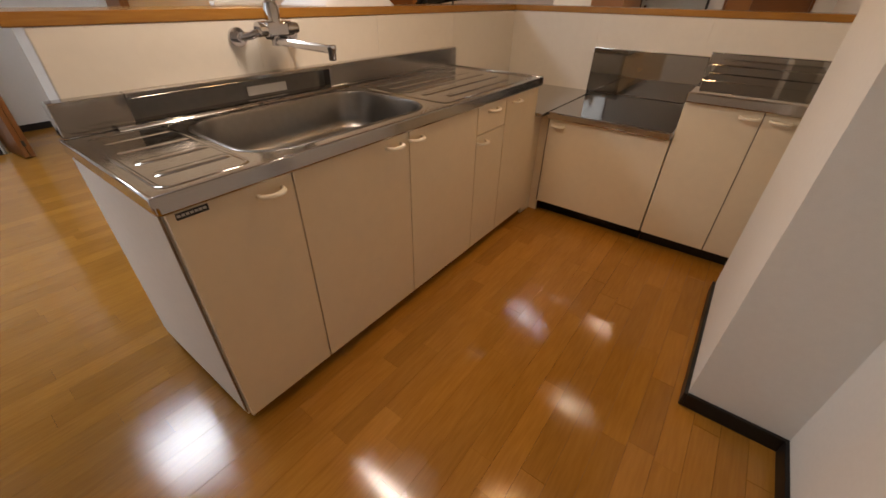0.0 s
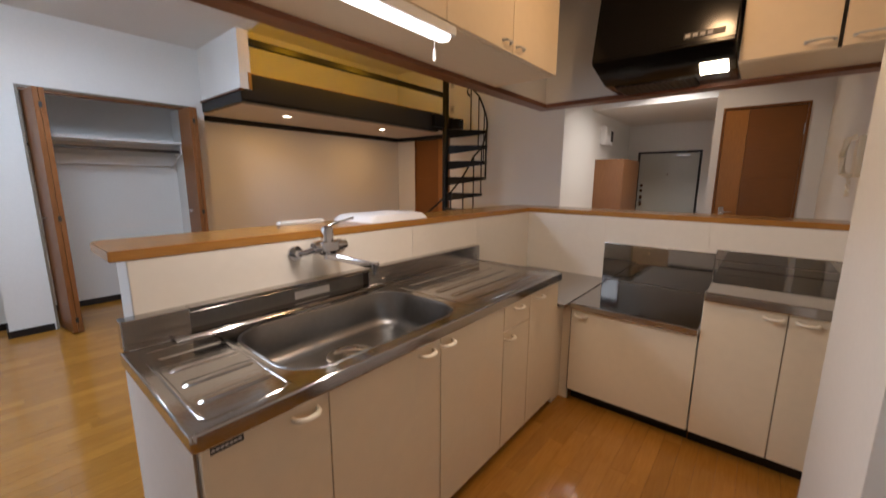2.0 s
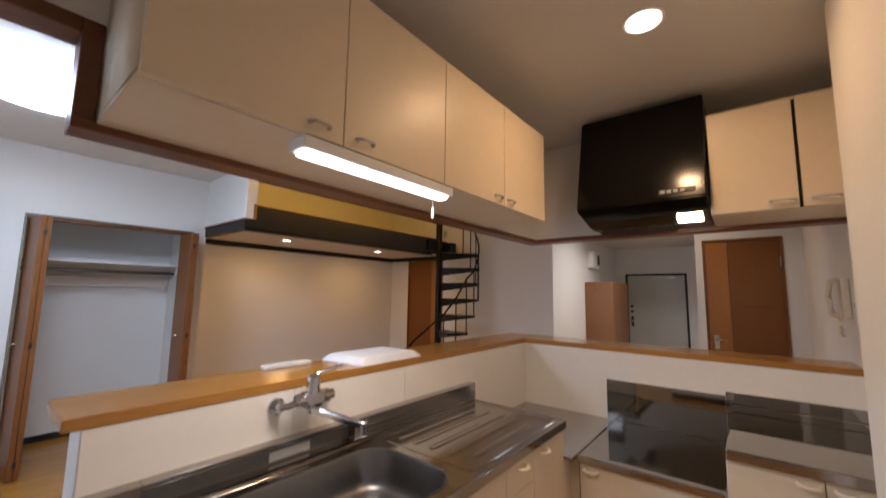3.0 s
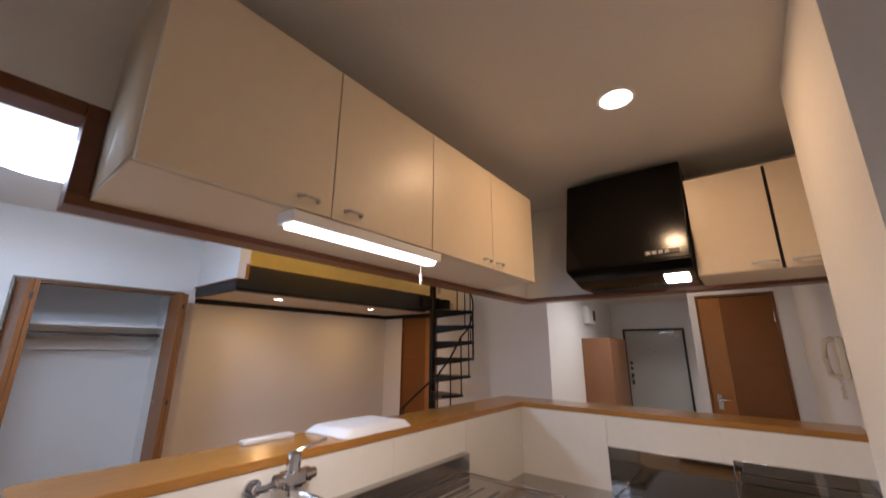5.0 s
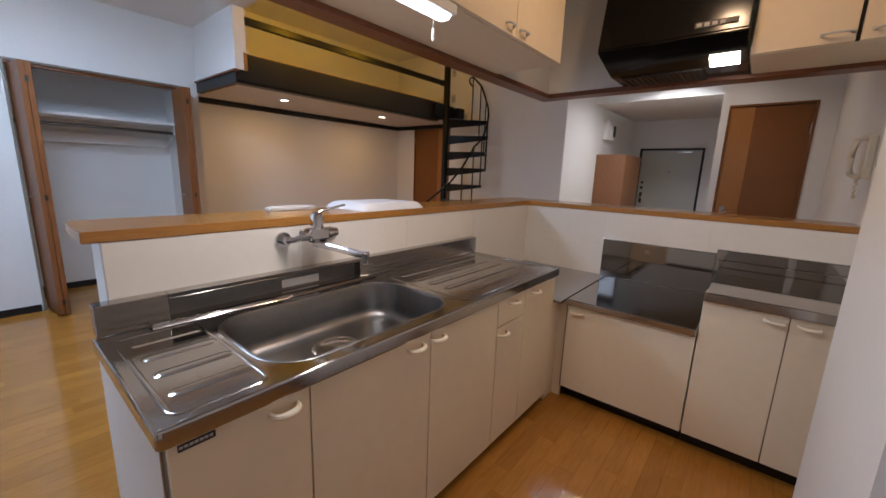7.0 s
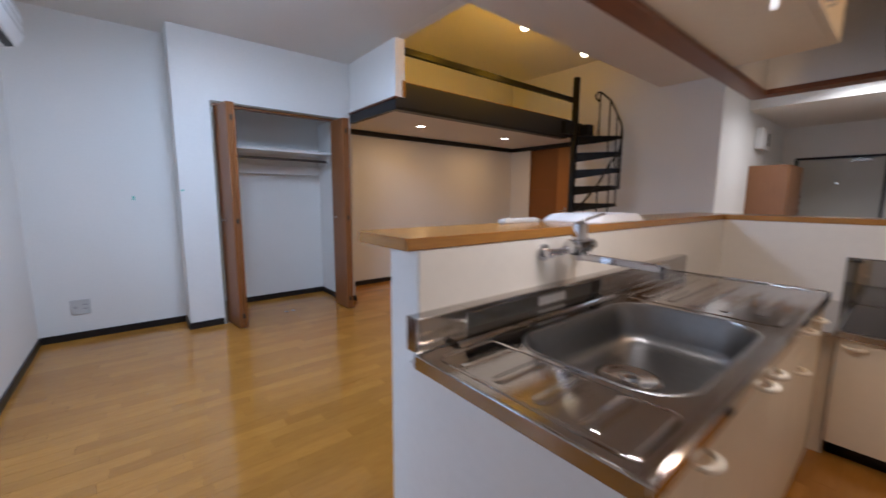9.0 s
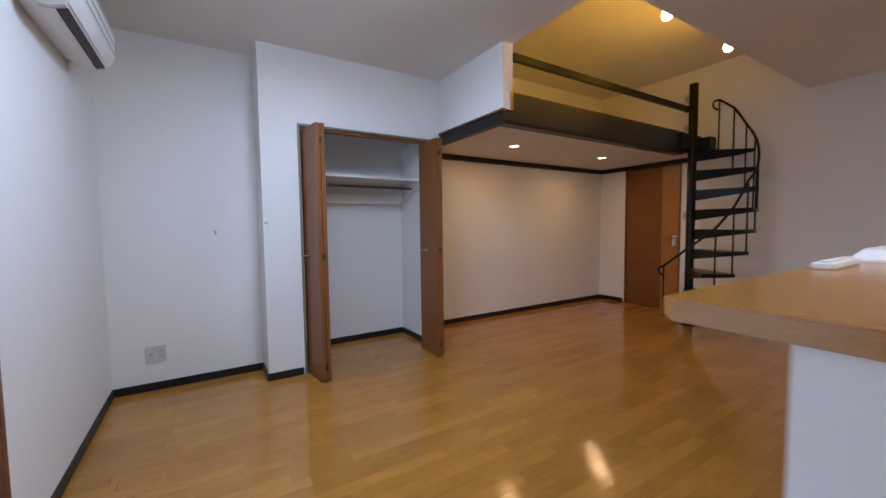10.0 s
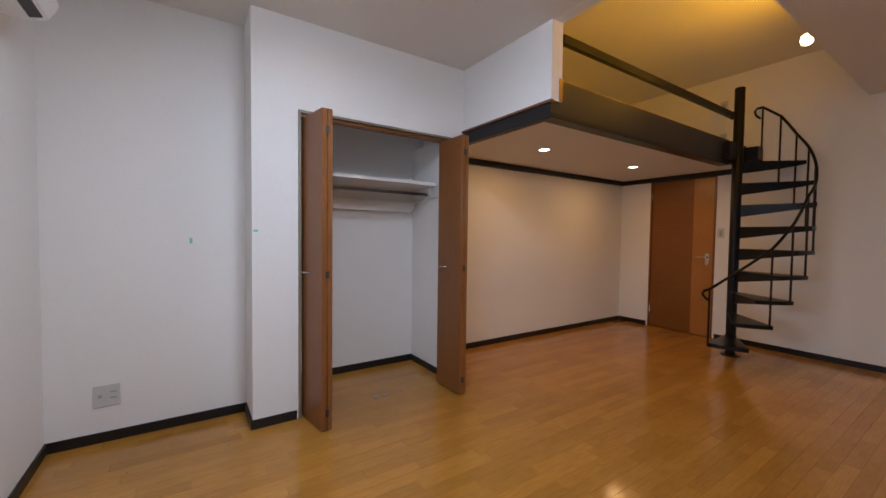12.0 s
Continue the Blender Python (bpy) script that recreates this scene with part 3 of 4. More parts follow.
def stove_units():
    yf = 2.178
    c = thing("gas_cabinet", (-0.55, 2.5, 0), "low cream base cabinet for a table-top stove", "cabinet")
    part("carcass", boxes((-0.858, yf + 0.02, 0.075, -0.84, 2.88, 0.585), (-0.258, yf + 0.02, 0.075, -0.240, 2.88, 0.585), (-0.84, yf + 0.02, 0.075, -0.258, 2.88, 0.09)), CARC, c)
    part("kick_plate", box(-0.85, yf + 0.06, 0, -0.242, 2.87, 0.075), BASE, c, "dark recessed kick plate")
    base_front(c, "door", -0.858, -0.240, 0.075, 0.582, yf, "y", (-0.800, 0.548))
    part("edge_strip", boxes((-0.861, yf + 0.001, 0.075, -0.858, yf + 0.02, 0.585)), EDGE, c)
    t = thing("stove_worktop", (-0.55, 2.5, 0.585), "polished stainless steel stove platform", "worktop")
    part("plate", box(-0.864, 2.162, 0.585, -0.239, 2.884, 0.616, bevel=0.006), MIRRORS, t, smooth=False)
    part("front_roll", box(-0.864, 2.155, 0.583, -0.239, 2.172, 0.619, bevel=0.006), STEEL, t, smooth=False)
    c = thing("stove_side_cabinet", (0.03, 2.5, 0), "cream base cabinet with two doors beside the stove platform", "cabinet")
    part("carcass", boxes((-0.237, yf + 0.02, 0.075, -0.219, 2.88, 0.762), (0.288, yf + 0.02, 0.075, 0.306, 2.88, 0.762), (-0.219, yf + 0.02, 0.075, 0.288, 2.88, 0.09)), CARC, c)
    part("kick_plate", box(-0.235, yf + 0.06, 0, 0.306, 2.87, 0.075), BASE, c, "dark recessed kick plate")
    base_front(c, "door", -0.237, 0.064, 0.075, 0.760, yf, "y", (0.018, 0.728))
    base_front(c, "door", 0.064, 0.306, 0.075, 0.760, yf, "y", (0.125, 0.728))
    part("edge_strip", boxes((0.0625, yf + 0.004, 0.076, 0.0655, yf + 0.02, 0.76)), EDGE, c)
    t = thing("side_worktop", (0.03, 2.5, 0.762), "stainless steel worktop beside the stove platform", "worktop")
    part("plate", box(-0.236, 2.165, 0.762, 0.307, 2.884, 0.800, bevel=0.006), MIRRORS, t, smooth=False)
    part("front_roll", box(-0.236, 2.157, 0.760, 0.307, 2.172, 0.804, bevel=0.006), STEEL, t, smooth=False)
    part("upstand", box(-0.236, 2.862, 0.800, 0.307, 2.884, 0.842, bevel=0.003), MIRRORS, t, smooth=False)
    p = thing("splash_guard", (-0.58, 2.886, 0.616), "mirror-polished steel splash guard on the wall", "splashback", "splash guards")
    part("sheet", box(-0.910, 2.8775, 0.6165, -0.259, 2.8875, 0.873, bevel=0.002), MIRRORS, p, smooth=False)
    part("top_fold", box(-0.911, 2.874, 0.8735, -0.259, 2.8875, 0.8775, bevel=0.0015), STEEL, p, "folded bright top edge")
    p = thing("splash_guard", (0.02, 2.886, 0.842), "mirror-polished steel splash guard on the wall", "splashback", "splash guards")
    part("sheet", boxes((-0.257, 2.8775, 0.8425, 0.307, 2.8875, 0.898), (-0.257, 2.8775, 0.6165, -0.2375, 2.8875, 0.8425), bevel=0.002), MIRRORS, p, smooth=False)
    part("top_fold", box(-0.257, 2.874, 0.8985, 0.307, 2.8875, 0.9025, bevel=0.0015), STEEL, p, "folded bright top edge")
    single("filler_cabinet", boxes((-0.932, 2.091, 0.0, -0.914, 2.215, 0.60), (-0.914, 2.197, 0.0, -0.862, 2.215, 0.60), bevel=0.002), CREAM, (-0.92, 2.13, 0), "narrow cream filler unit between two base cabinets", "cabinet")
    single("corner_shelf", box(-1.515, 2.092, 0.60, -0.866, 2.884, 0.618, bevel=0.003), STEEL, (-1.2, 2.5, 0.60), "stainless steel corner shelf between sink and stove", "shelf")


stove_units()


def wall_cabinet(name, label, y0, y1, cuts, pulls):
    c = thing(name, (-1.18, (y0 + y1) / 2, 1.835), label, "wall cabinet")
    part("carcass", boxes((-1.332, y0, 1.832, -0.985, y1, 1.85), (-1.332, y0, 1.85, -0.985, y0 + 0.018, 2.32), (-1.332, y1 - 0.018, 1.85, -0.985, y1, 2.32), (-1.332, y0, 2.32, -0.985, y1, 2.334)), CREAM, c)
    for a, b, h in zip(cuts, cuts[1:], pulls):
        d = part("door", box(-0.983, a + 0.0015, 1.834, -0.963, b - 0.0015, 2.316, bevel=0.002), CREAM, c)
        bow_handle(d, (-0.963, h, 1.868), (0, 1, 0), (1, 0, 0), 0.056, GREYP, 0.018, 0.0045, "small grey bow pull")


wall_cabinet("wall_cabinet", "long cream wall cabinet with four doors", 0.249, 2.03, (0.249, 0.70, 1.148, 1.588, 2.03), (0.625, 0.775, 1.535, 1.645))


def stove_wall_cabinet():
    c = thing("stove_wall_cabinet", (0.03, 2.55, 1.835), "cream wall cabinet with two doors beside the hood", "wall cabinet")
    part("carcass", boxes((-0.236, 2.335, 1.832, XR - 0.002, 2.698, 1.85), (-0.236, 2.335, 1.85, -0.218, 2.698, 2.33), (XR - 0.02, 2.335, 1.85, XR - 0.002, 2.698, 2.33), (-0.236, 2.335, 2.33, XR - 0.002, 2.698, 2.345)), CREAM, c)
    # black strip behind the door gap stands in for the shade inside
    part("gap_shade", box(0.078, 2.332, 1.836, 0.092, 2.336, 2.33), DARKP, c)
    for a, b, h in ((-0.236, 0.080, 0.025), (0.090, XR - 0.002, 0.165)):
        d = part("door", box(a + 0.0015, 2.313, 1.834, b - 0.0015, 2.333, 2.335, bevel=0.002), CREAM, c)
        bow_handle(d, (h, 2.313, 1.868), (1, 0, 0), (0, -1, 0), 0.085, GREYP, 0.022, 0.005, "small grey bow pull")


stove_wall_cabinet()


def hood():
    h = thing("range_hood", (-0.54, 2.69, 1.83), "glossy black range hood with a lit lamp lens", "range hood")
    bm = prism(bmesh.new(), [(2.699, 1.835), (2.44, 1.835), (2.212, 1.895), (2.196, 1.912), (2.322, 2.458), (2.342, 2.468), (2.699, 2.468)], "x", -0.848, -0.243)
    bmesh.ops.bevel(bm, geom=[e for e in bm.edges], offset=0.006, segments=2, affect="EDGES")
    part("housing", bm, HOODB, h)
    lean = (2.322 - 2.196) / (2.458 - 1.912)
    sw = part("switch_plate", prism(bmesh.new(), [(2.196 + lean * (zz - 1.912) - d, zz) for zz, d in ((1.938, -0.004), (1.938, 0.003), (1.964, 0.003), (1.964, -0.004))], "x", -0.440, -0.285), DARKP, h, "narrow black switch strip")
    for k in range(5):
        x = -0.432 + 0.028 * k
        part("switch", prism(bmesh.new(), [(2.196 + lean * (zz - 1.912) - d, zz) for zz, d in ((1.943, 0.002), (1.943, 0.007), (1.958, 0.006), (1.958, 0.002))], "x", x, x + (0.018 if k < 4 else 0.034)), INK if k < 4 else BLACKM, sw)
    part("lamp_lens", prism(bmesh.new(), [(2.345, 1.8610), (2.425, 1.8400), (2.420, 1.826), (2.348, 1.846)], "x", -0.385, -0.275), G_HOOD, h, "lit white lamp lens")
    g = part("grille", box(-0.80, 2.46, 1.828, -0.42, 2.68, 1.834), DARKP, h, "dark filter grille")
    for k in range(14):
        x = -0.79 + k * 0.027
        part("slat", box(x, 2.465, 1.824, x + 0.010, 2.675, 1.828), BLACKM, g, smooth=False)
    for k in range(16):
        x = -0.80 + k * 0.022
        part("vent_slot", box(x, 2.27, 1.8795, x + 0.012, 2.275, 1.8865), DARKP, h, smooth=False)


hood()


def tube_light():
    t = thing("under_cabinet_light", (-1.0, 0.90, 1.832), "lit slim fluorescent light under the wall cabinet", "light")
    part("housing", box(-1.045, 0.585, 1.80, -0.965, 1.205, 1.8318, bevel=0.004), WHITEP, t)
    part("diffuser", prism(bmesh.new(), [(-1.032, 1.7995), (-1.026, 1.7885), (-0.990, 1.787), (-0.978, 1.7995)], "y", 0.60, 1.19), G_WHITE, t, "glowing white diffuser")
    cord = part("pull_cord", tube(bmesh.new(), [(-0.995, 1.12, 1.78), (-0.995, 1.121, 1.745)], 0.0012, 6), WHITEP, t)
    part("knob", lathe(bmesh.new(), (-0.995, 1.121, 1.705), [(0.002, 0), (0.006, 0.006), (0.005, 0.034), (0.002, 0.042)], 12), WHITEP, cord)


tube_light()


def downlight(x, y, z, r, material, label, group=""):
    d = thing("downlight", (x, y, z), label, "downlight", group)
    part("ring", lathe(bmesh.new(), (x, y, z), [(r * 1.22, -0.0005), (r * 1.2, -0.006), (r * 1.02, -0.004), (r * 1.0, -0.0005)], 32), WHITEP, d)
    part("lamp_face", lathe(bmesh.new(), (x, y, z - 0.0055), [(r, 0), (r * 0.9, -0.0015), (r * 0.5, -0.003)], 32), material, d, "glowing lamp face")


downlight(-0.375, 1.63, KIT, 0.062, G_WARM, "lit round recessed downlight in the kitchen ceiling")


def phone():
    p = thing("door_phone", (XR - 0.02, 3.2, 1.43), "ivory wall-mounted door phone with a curled cord", "door phone")
    part("base", box(XR - 0.035, 3.07, 1.335, XR, 3.17, 1.555, bevel=0.010), IVORY, p)
    part("handset", tube(bmesh.new(), [(XR - 0.040, 3.085, 1.545), (XR - 0.075, 3.085, 1.53), (XR - 0.085, 3.085, 1.44), (XR - 0.075, 3.085, 1.355), (XR - 0.040, 3.085, 1.34)], 0.016, 10), IVORY, p)
    pts = [(XR - 0.045 + 0.008 * math.cos(k * 1.3), 3.085 - 0.02 * math.sin(k / 42 * 3.14) + 0.008 * math.sin(k * 1.3), 1.335 - 0.10 * math.sin(k / 42 * 3.14)) for k in range(43)]
    part("cord", tube(bmesh.new(), pts, 0.003, 6), IVORY, p)


phone()
single("tape_mark", box(XR - 0.0014, 2.99, 1.395, XR, 3.005, 1.42), TAPE, (XR, 3.0, 1.40), "small green tape mark stuck on the wall", "tape mark", "tape marks")

# ---- living room ----
def closet():
    f = structure("door_closet_frame", boxes((XC - 0.10, 0.345, 0, XC + 0.012, 0.362, 2.044), (XC - 0.10, 1.558, 0, XC + 0.012, 1.575, 2.044), (XC - 0.10, 0.362, 2.026, XC + 0.012, 1.558, 2.044), bevel=0.002), TAUPE, "brown wooden closet door frame", "door frame")

    part("top_track", boxes((XC - 0.075, 0.364, 2.004, XC - 0.008, 1.556, 2.0255), bevel=0.003), DOORW, f, "dark brown sliding track")

    def fold(y_pivot, y_tip, x_tip, sign):
        d = thing("folding_door", (XC - 0.02, y_pivot, 0.012), "brown wood-grain folding closet door standing open", "folding door", "closet folding doors")
        for k in range(2):
            a = Vector((XC - 0.03, y_pivot + sign * 0.036 * k))
            b = Vector((x_tip, y_tip + sign * 0.036 * k * 0.95))
            u = (b - a).normalized()
            n = Vector((-u.y, u.x)) * 0.016
            bm = prism(bmesh.new(), [tuple(a + n), tuple(b + n), tuple(b - n), tuple(a - n)], "z", 0.012, 1.998)
            bmesh.ops.bevel(bm, geom=[e for e in bm.edges], offset=0.002, segments=1, affect="EDGES")
            leaf = part("leaf", bm, FOLDW, d)
            if k == (0 if sign > 0 else 1):
                side = Vector((-u.y, u.x)) * (-1 if (Vector((-u.y, u.x)).y > 0) else 1)
                m = a + (b - a) * 0.32 + side * 0.016
                bow_handle(leaf, (m.x, m.y, 0.985), (u.x, u.y, 0), (side.x, side.y, 0), 0.085, CHROME, 0.024, 0.005, "chrome bow handle")
        for z in (0.12, 0.985, 1.87):
            part("hinge", box(x_tip - 0.012, y_tip + sign * 0.018 - 0.010, z - 0.022, x_tip + 0.004, y_tip + sign * 0.018 + 0.010, z + 0.022), DARKP, d, "black hinge", smooth=False)

    fold(0.388, 0.435, -4.445, 1)
    fold(1.515, 1.515, -4.445, -1)
    s = thing("closet_shelf", (-5.1, 0.96, 1.672), "white closet shelf with a steel hanging rail", "shelf")
    part("board", box(-5.395, 0.352, 1.672, -4.965, 1.570, 1.699, bevel=0.003), WHITEB, s)
    part("cleat", boxes((-5.397, 0.352, 1.455, -5.352, 1.568, 1.552), bevel=0.004), WHITEB, s, "white wall cleat")
    part("side_cleat", box(-5.372, 1.562, 1.566, -4.90, 1.574, 1.574, bevel=0.002), GREYP, s, "thin grey side strip")
    part("rail", rod(bmesh.new(), (-5.02, 0.352, 1.594), (-5.02, 1.53, 1.594), 0.011, 14), RAILM, s, "dark steel hanging rail")
    part("rail", rod(bmesh.new(), (-5.075, 0.352, 1.612), (-5.075, 1.53, 1.612), 0.005, 8), RAILM, s)
    for y in (0.40, 1.52):
        b = part("bracket", tube(bmesh.new(), [(-4.985, y, 1.671), (-4.99, y, 1.60), (-5.03, y, 1.575), (-5.372, y, 1.435)], 0.006, 8), WHITEP, s, "white diagonal brace")
        part("socket", box(-5.045, y - 0.009, 1.572, -4.995, y + 0.009, 1.618, bevel=0.003), GREYP, b, "grey rail socket")
    for y in (0.915, 0.985):
        single("floor_pin", lathe(bmesh.new(), (-4.76, y, 0.0002), [(0.019, 0), (0.019, 0.003), (0.012, 0.005), (0.004, 0.005)], 18), TAUPE, (-4.76, y, 0.0002), "round grey metal door stop in the floor", "door stop", "floor door stops")


closet()


def wall_plate(name, label, place, axis, w, h, marks, category, group=""):
    """A switch or socket plate; axis: the wall's outward direction."""
    x, y, z = place
    o = thing(name, place, label, category, group)
    if axis == "x":
        part("plate", box(x, y - w / 2, z - h / 2, x + 0.008, y + w / 2, z + h / 2, bevel=0.003), GREYP, o)
        for dy, dz, mw, mh in marks:
            part("insert", box(x + 0.008, y + dy - mw / 2, z + dz - mh / 2, x + 0.0095, y + dy + mw / 2, z + dz + mh / 2), INK, o, smooth=False)
    else:
        part("plate", box(x - w / 2, y - 0.008, z - h / 2, x + w / 2, y, z + h / 2, bevel=0.003), GREYP, o)
        for dx, dz, mw, mh in marks:
            part("insert", box(x + dx - mw / 2, y - 0.0095, z + dz - mh / 2, x + dx + mw / 2, y - 0.008, z + dz + mh / 2), INK, o, smooth=False)


wall_plate("wall_socket", "grey double socket plate with an aerial outlet", (XO, -0.665, 0.273), "x", 0.125, 0.125, ((-0.03, 0, 0.018, 0.018), (0.03, 0.02, 0.03, 0.008), (0.03, -0.015, 0.03, 0.008)), "socket")
wall_plate("light_switch", "grey light switch plate beside the door", (-4.105, YE, 1.305), "y", 0.072, 0.12, ((0, 0, 0.03, 0.06),), "switch")
wall_plate("loft_socket", "grey plate on the loft wall", (-4.12, YE, 2.835), "y", 0.075, 0.12, ((0, 0, 0.03, 0.05),), "socket", "loft plates")
wall_plate("loft_socket", "grey plate on the loft wall", (-4.12, YE, 2.445), "y", 0.075, 0.12, ((0, 0, 0.03, 0.05),), "socket", "loft plates")
single("tape_mark", box(XO, -0.252, 1.165, XO + 0.0014, -0.236, 1.20), TAPE, (XO, -0.24, 1.18), "small green tape mark stuck on the wall", "tape mark", "tape marks")
single("tape_mark", box(XC, 0.078, 1.245, XC + 0.0014, 0.104, 1.258), TAPE, (XC, 0.09, 1.25), "small green tape mark stuck on the wall", "tape mark", "tape marks")


def air_conditioner():
    x0, x1 = -4.50, -3.70
    a = thing("air_conditioner", (-4.1, YW, 2.14), "white wall-mounted split air conditioner", "air conditioner")
    bm = prism(bmesh.new(), [(YW + 0.001, 2.15), (YW + 0.10, 2.135), (YW + 0.17, 2.155), (YW + 0.205, 2.215), (YW + 0.21, 2.36), (YW + 0.19, 2.405), (YW + 0.15, 2.418), (YW + 0.001, 2.418)], "x", x0, x1)
    bmesh.ops.bevel(bm, geom=[e for e in bm.edges], offset=0.008, segments=3, affect="EDGES")
    part("housing", bm, WHITEP, a)
    part("outlet", prism(bmesh.new(), [(YW + 0.105, 2.132), (YW + 0.165, 2.147), (YW + 0.163, 2.155), (YW + 0.105, 2.142)], "x", x0 + 0.05, x1 - 0.05), DARKP, a, "dark air outlet")
    part("flap", prism(bmesh.new(), [(YW + 0.075, 2.127), (YW + 0.125, 2.131), (YW + 0.125, 2.136), (YW + 0.075, 2.133)], "x", x0 + 0.04, x1 - 0.04), WHITEP, a, "white louvre flap")
    for k in range(3):
        part("panel_groove", box(x0 + 0.01, YW + 0.2085, 2.235 + 0.055 * k, x1 - 0.01, YW + 0.2115, 2.240 + 0.055 * k), GREYP, a, smooth=False)
    part("pipe", tube(bmesh.new(), [(x0 + 0.08, YW + 0.02, 2.145), (x0 + 0.06, YW + 0.012, 2.12), (x0 + 0.04, YW + 0.006, 2.115)], 0.012, 8), WHITEP, a)


air_conditioner()


def ceiling_lamp():
    c = thing("ceiling_lamp", (-3.16, 0.27, LIV), "large round lit white ceiling lamp", "ceiling lamp")
    part("base", lathe(bmesh.new(), (-3.16, 0.27, LIV), [(0.33, -0.001), (0.33, -0.03), (0.30, -0.035)], 40), WHITEP, c)
    part("shade", lathe(bmesh.new(), (-3.16, 0.27, LIV - 0.03), [(0.345, 0), (0.345, -0.035), (0.325, -0.062), (0.28, -0.082), (0.16, -0.094), (0.03, -0.097)], 48), G_COOL, c, "glowing white acrylic shade")


ceiling_lamp()


def window():
    w = structure("window_1", boxes((-3.35, -1.20, 0.0, -3.32, YW + 0.012, 2.05), (-1.78, -1.20, 0.0, -1.75, YW + 0.012, 2.05), (-3.32, -1.20, 2.02, -1.78, YW + 0.012, 2.05), bevel=0.002), TRIMW, "dark brown wooden balcony window frame", "window")
    part("window_sill", box(-3.32, -1.20, 0.0, -1.78, YW + 0.012, 0.03, bevel=0.003), TRIMW, w, "brown wooden sill")
    for x0, x1, y in ((-3.32, -2.53, -1.15), (-2.58, -1.78, -1.18)):
        part("sash", boxes((x0, y - 0.015, 0.03, x0 + 0.05, y + 0.015, 2.02), (x1 - 0.05, y - 0.015, 0.03, x1, y + 0.015, 2.02), (x0 + 0.05, y - 0.015, 0.03, x1 - 0.05, y + 0.015, 0.10), (x0 + 0.05, y - 0.015, 1.96, x1 - 0.05, y + 0.015, 2.02)), ALU, w, "aluminium sash")
        pane = part("pane", box(x0 + 0.05, y - 0.003, 0.10, x1 - 0.05, y + 0.003, 1.96), GLASS, w, "clear glass pane")
        pane.visible_shadow = False
    structure("balcony", boxes((-4.5, -2.4, -0.15, -0.8, -1.21, -0.02), (-4.5, -2.45, -0.02, -0.8, -2.35, 1.1)), CEIL, "pale concrete balcony with a parapet", "balcony")


window()


def loft():
    xf, ys = -3.785, 1.682
    d = structure("loft_deck", box(XB, 1.79, 2.068, xf - 0.05, YE, 2.20), CEIL, "white underside of the sleeping loft", "loft floor")
    structure("wall_loft_side", boxes((XC, ys, 2.115, xf, ys + 0.10, LIV), (XB, 1.69, 2.06, XC, ys + 0.10, HIGH), (XC, 1.686, LIV, -2.935, ys + 0.10, HIGH)), PAPER, "white side wall of the loft")
    b = thing("loft_beam", (xf, 2.9, 1.99), "dark grey steel edge beam of the loft", "beam")
    part("web", box(xf - 0.045, ys + 0.02, 2.03, xf - 0.006, 4.66, 2.252), BEAM, b)
    part("bottom_flange", box(xf - 0.09, ys + 0.001, 2.0, xf + 0.006, 4.40, 2.03, bevel=0.002), BLACKM, b, "black bottom flange")
    part("end_plate", boxes((xf - 0.02, 4.28, 2.06, xf + 0.05, 4.70, 2.225), (xf - 0.05, 4.64, 2.06, xf + 0.17, 4.78, 2.20), bevel=0.004), BLACKM, b)
    part("top_cap", box(xf - 0.06, ys + 0.104, 2.252, xf - 0.004, 4.40, 2.257, bevel=0.001), BARW, b, "thin wooden cap strip")
    s = thing("loft_side_beam", (-4.25, ys, 2.0), "dark grey side beam under the loft wall", "beam")
    part("web", box(XC + 0.002, ys - 0.002, 2.003, xf - 0.001, ys + 0.05, 2.095, bevel=0.002), BEAM, s)
    part("cap", box(XC + 0.002, ys - 0.018, 2.096, xf + 0.012, ys + 0.02, 2.114, bevel=0.003), TRIMW, s, "thin brown cap")
    part("end_cap", box(xf + 0.0005, ys + 0.072, 2.116, xf + 0.008, ys + 0.102, 2.262, bevel=0.002), BARW, s, "light wooden end strip")
    r = thing("loft_rail", (xf, 3.1, 2.47), "black steel guard rail in front of the loft", "rail")
    part("tube", box(xf - 0.030, ys + 0.10, 2.492, xf + 0.008, 4.50, 2.556, bevel=0.008), BLACKM, r)
    part("joint", box(xf - 0.022, 4.44, 2.484, xf + 0.02, 4.50, 2.554, bevel=0.006), BLACKM, r)


loft()
downlight(-4.631, 2.573, 2.068, 0.048, G_WARM, "lit round downlight under the loft", "loft downlights")
downlight(-4.631, 4.093, 2.068, 0.048, G_WARM, "lit round downlight under the loft", "loft downlights")


def wall_lamp(y):
    w = thing("wall_lamp", (-2.93, y, 2.685), "small lit glass wall lamp beside the high ceiling", "wall lamp", "high wall lamps")
    part("mount", box(-2.955, y - 0.025, 2.66, -2.931, y + 0.025, 2.71, bevel=0.004), WHITEP, w)
    part("arm", rod(bmesh.new(), (-2.955, y, 2.685), (-2.975, y, 2.685), 0.008, 10), WHITEP, w)
    part("shade", lathe(bmesh.new(), (-2.99, y, 2.632), [(0.012, 0), (0.030, 0.010), (0.038, 0.040), (0.033, 0.068), (0.018, 0.078)], 20), G_AMBER, w, "glowing glass shade")


wall_lamp(3.45)
wall_lamp(2.50)


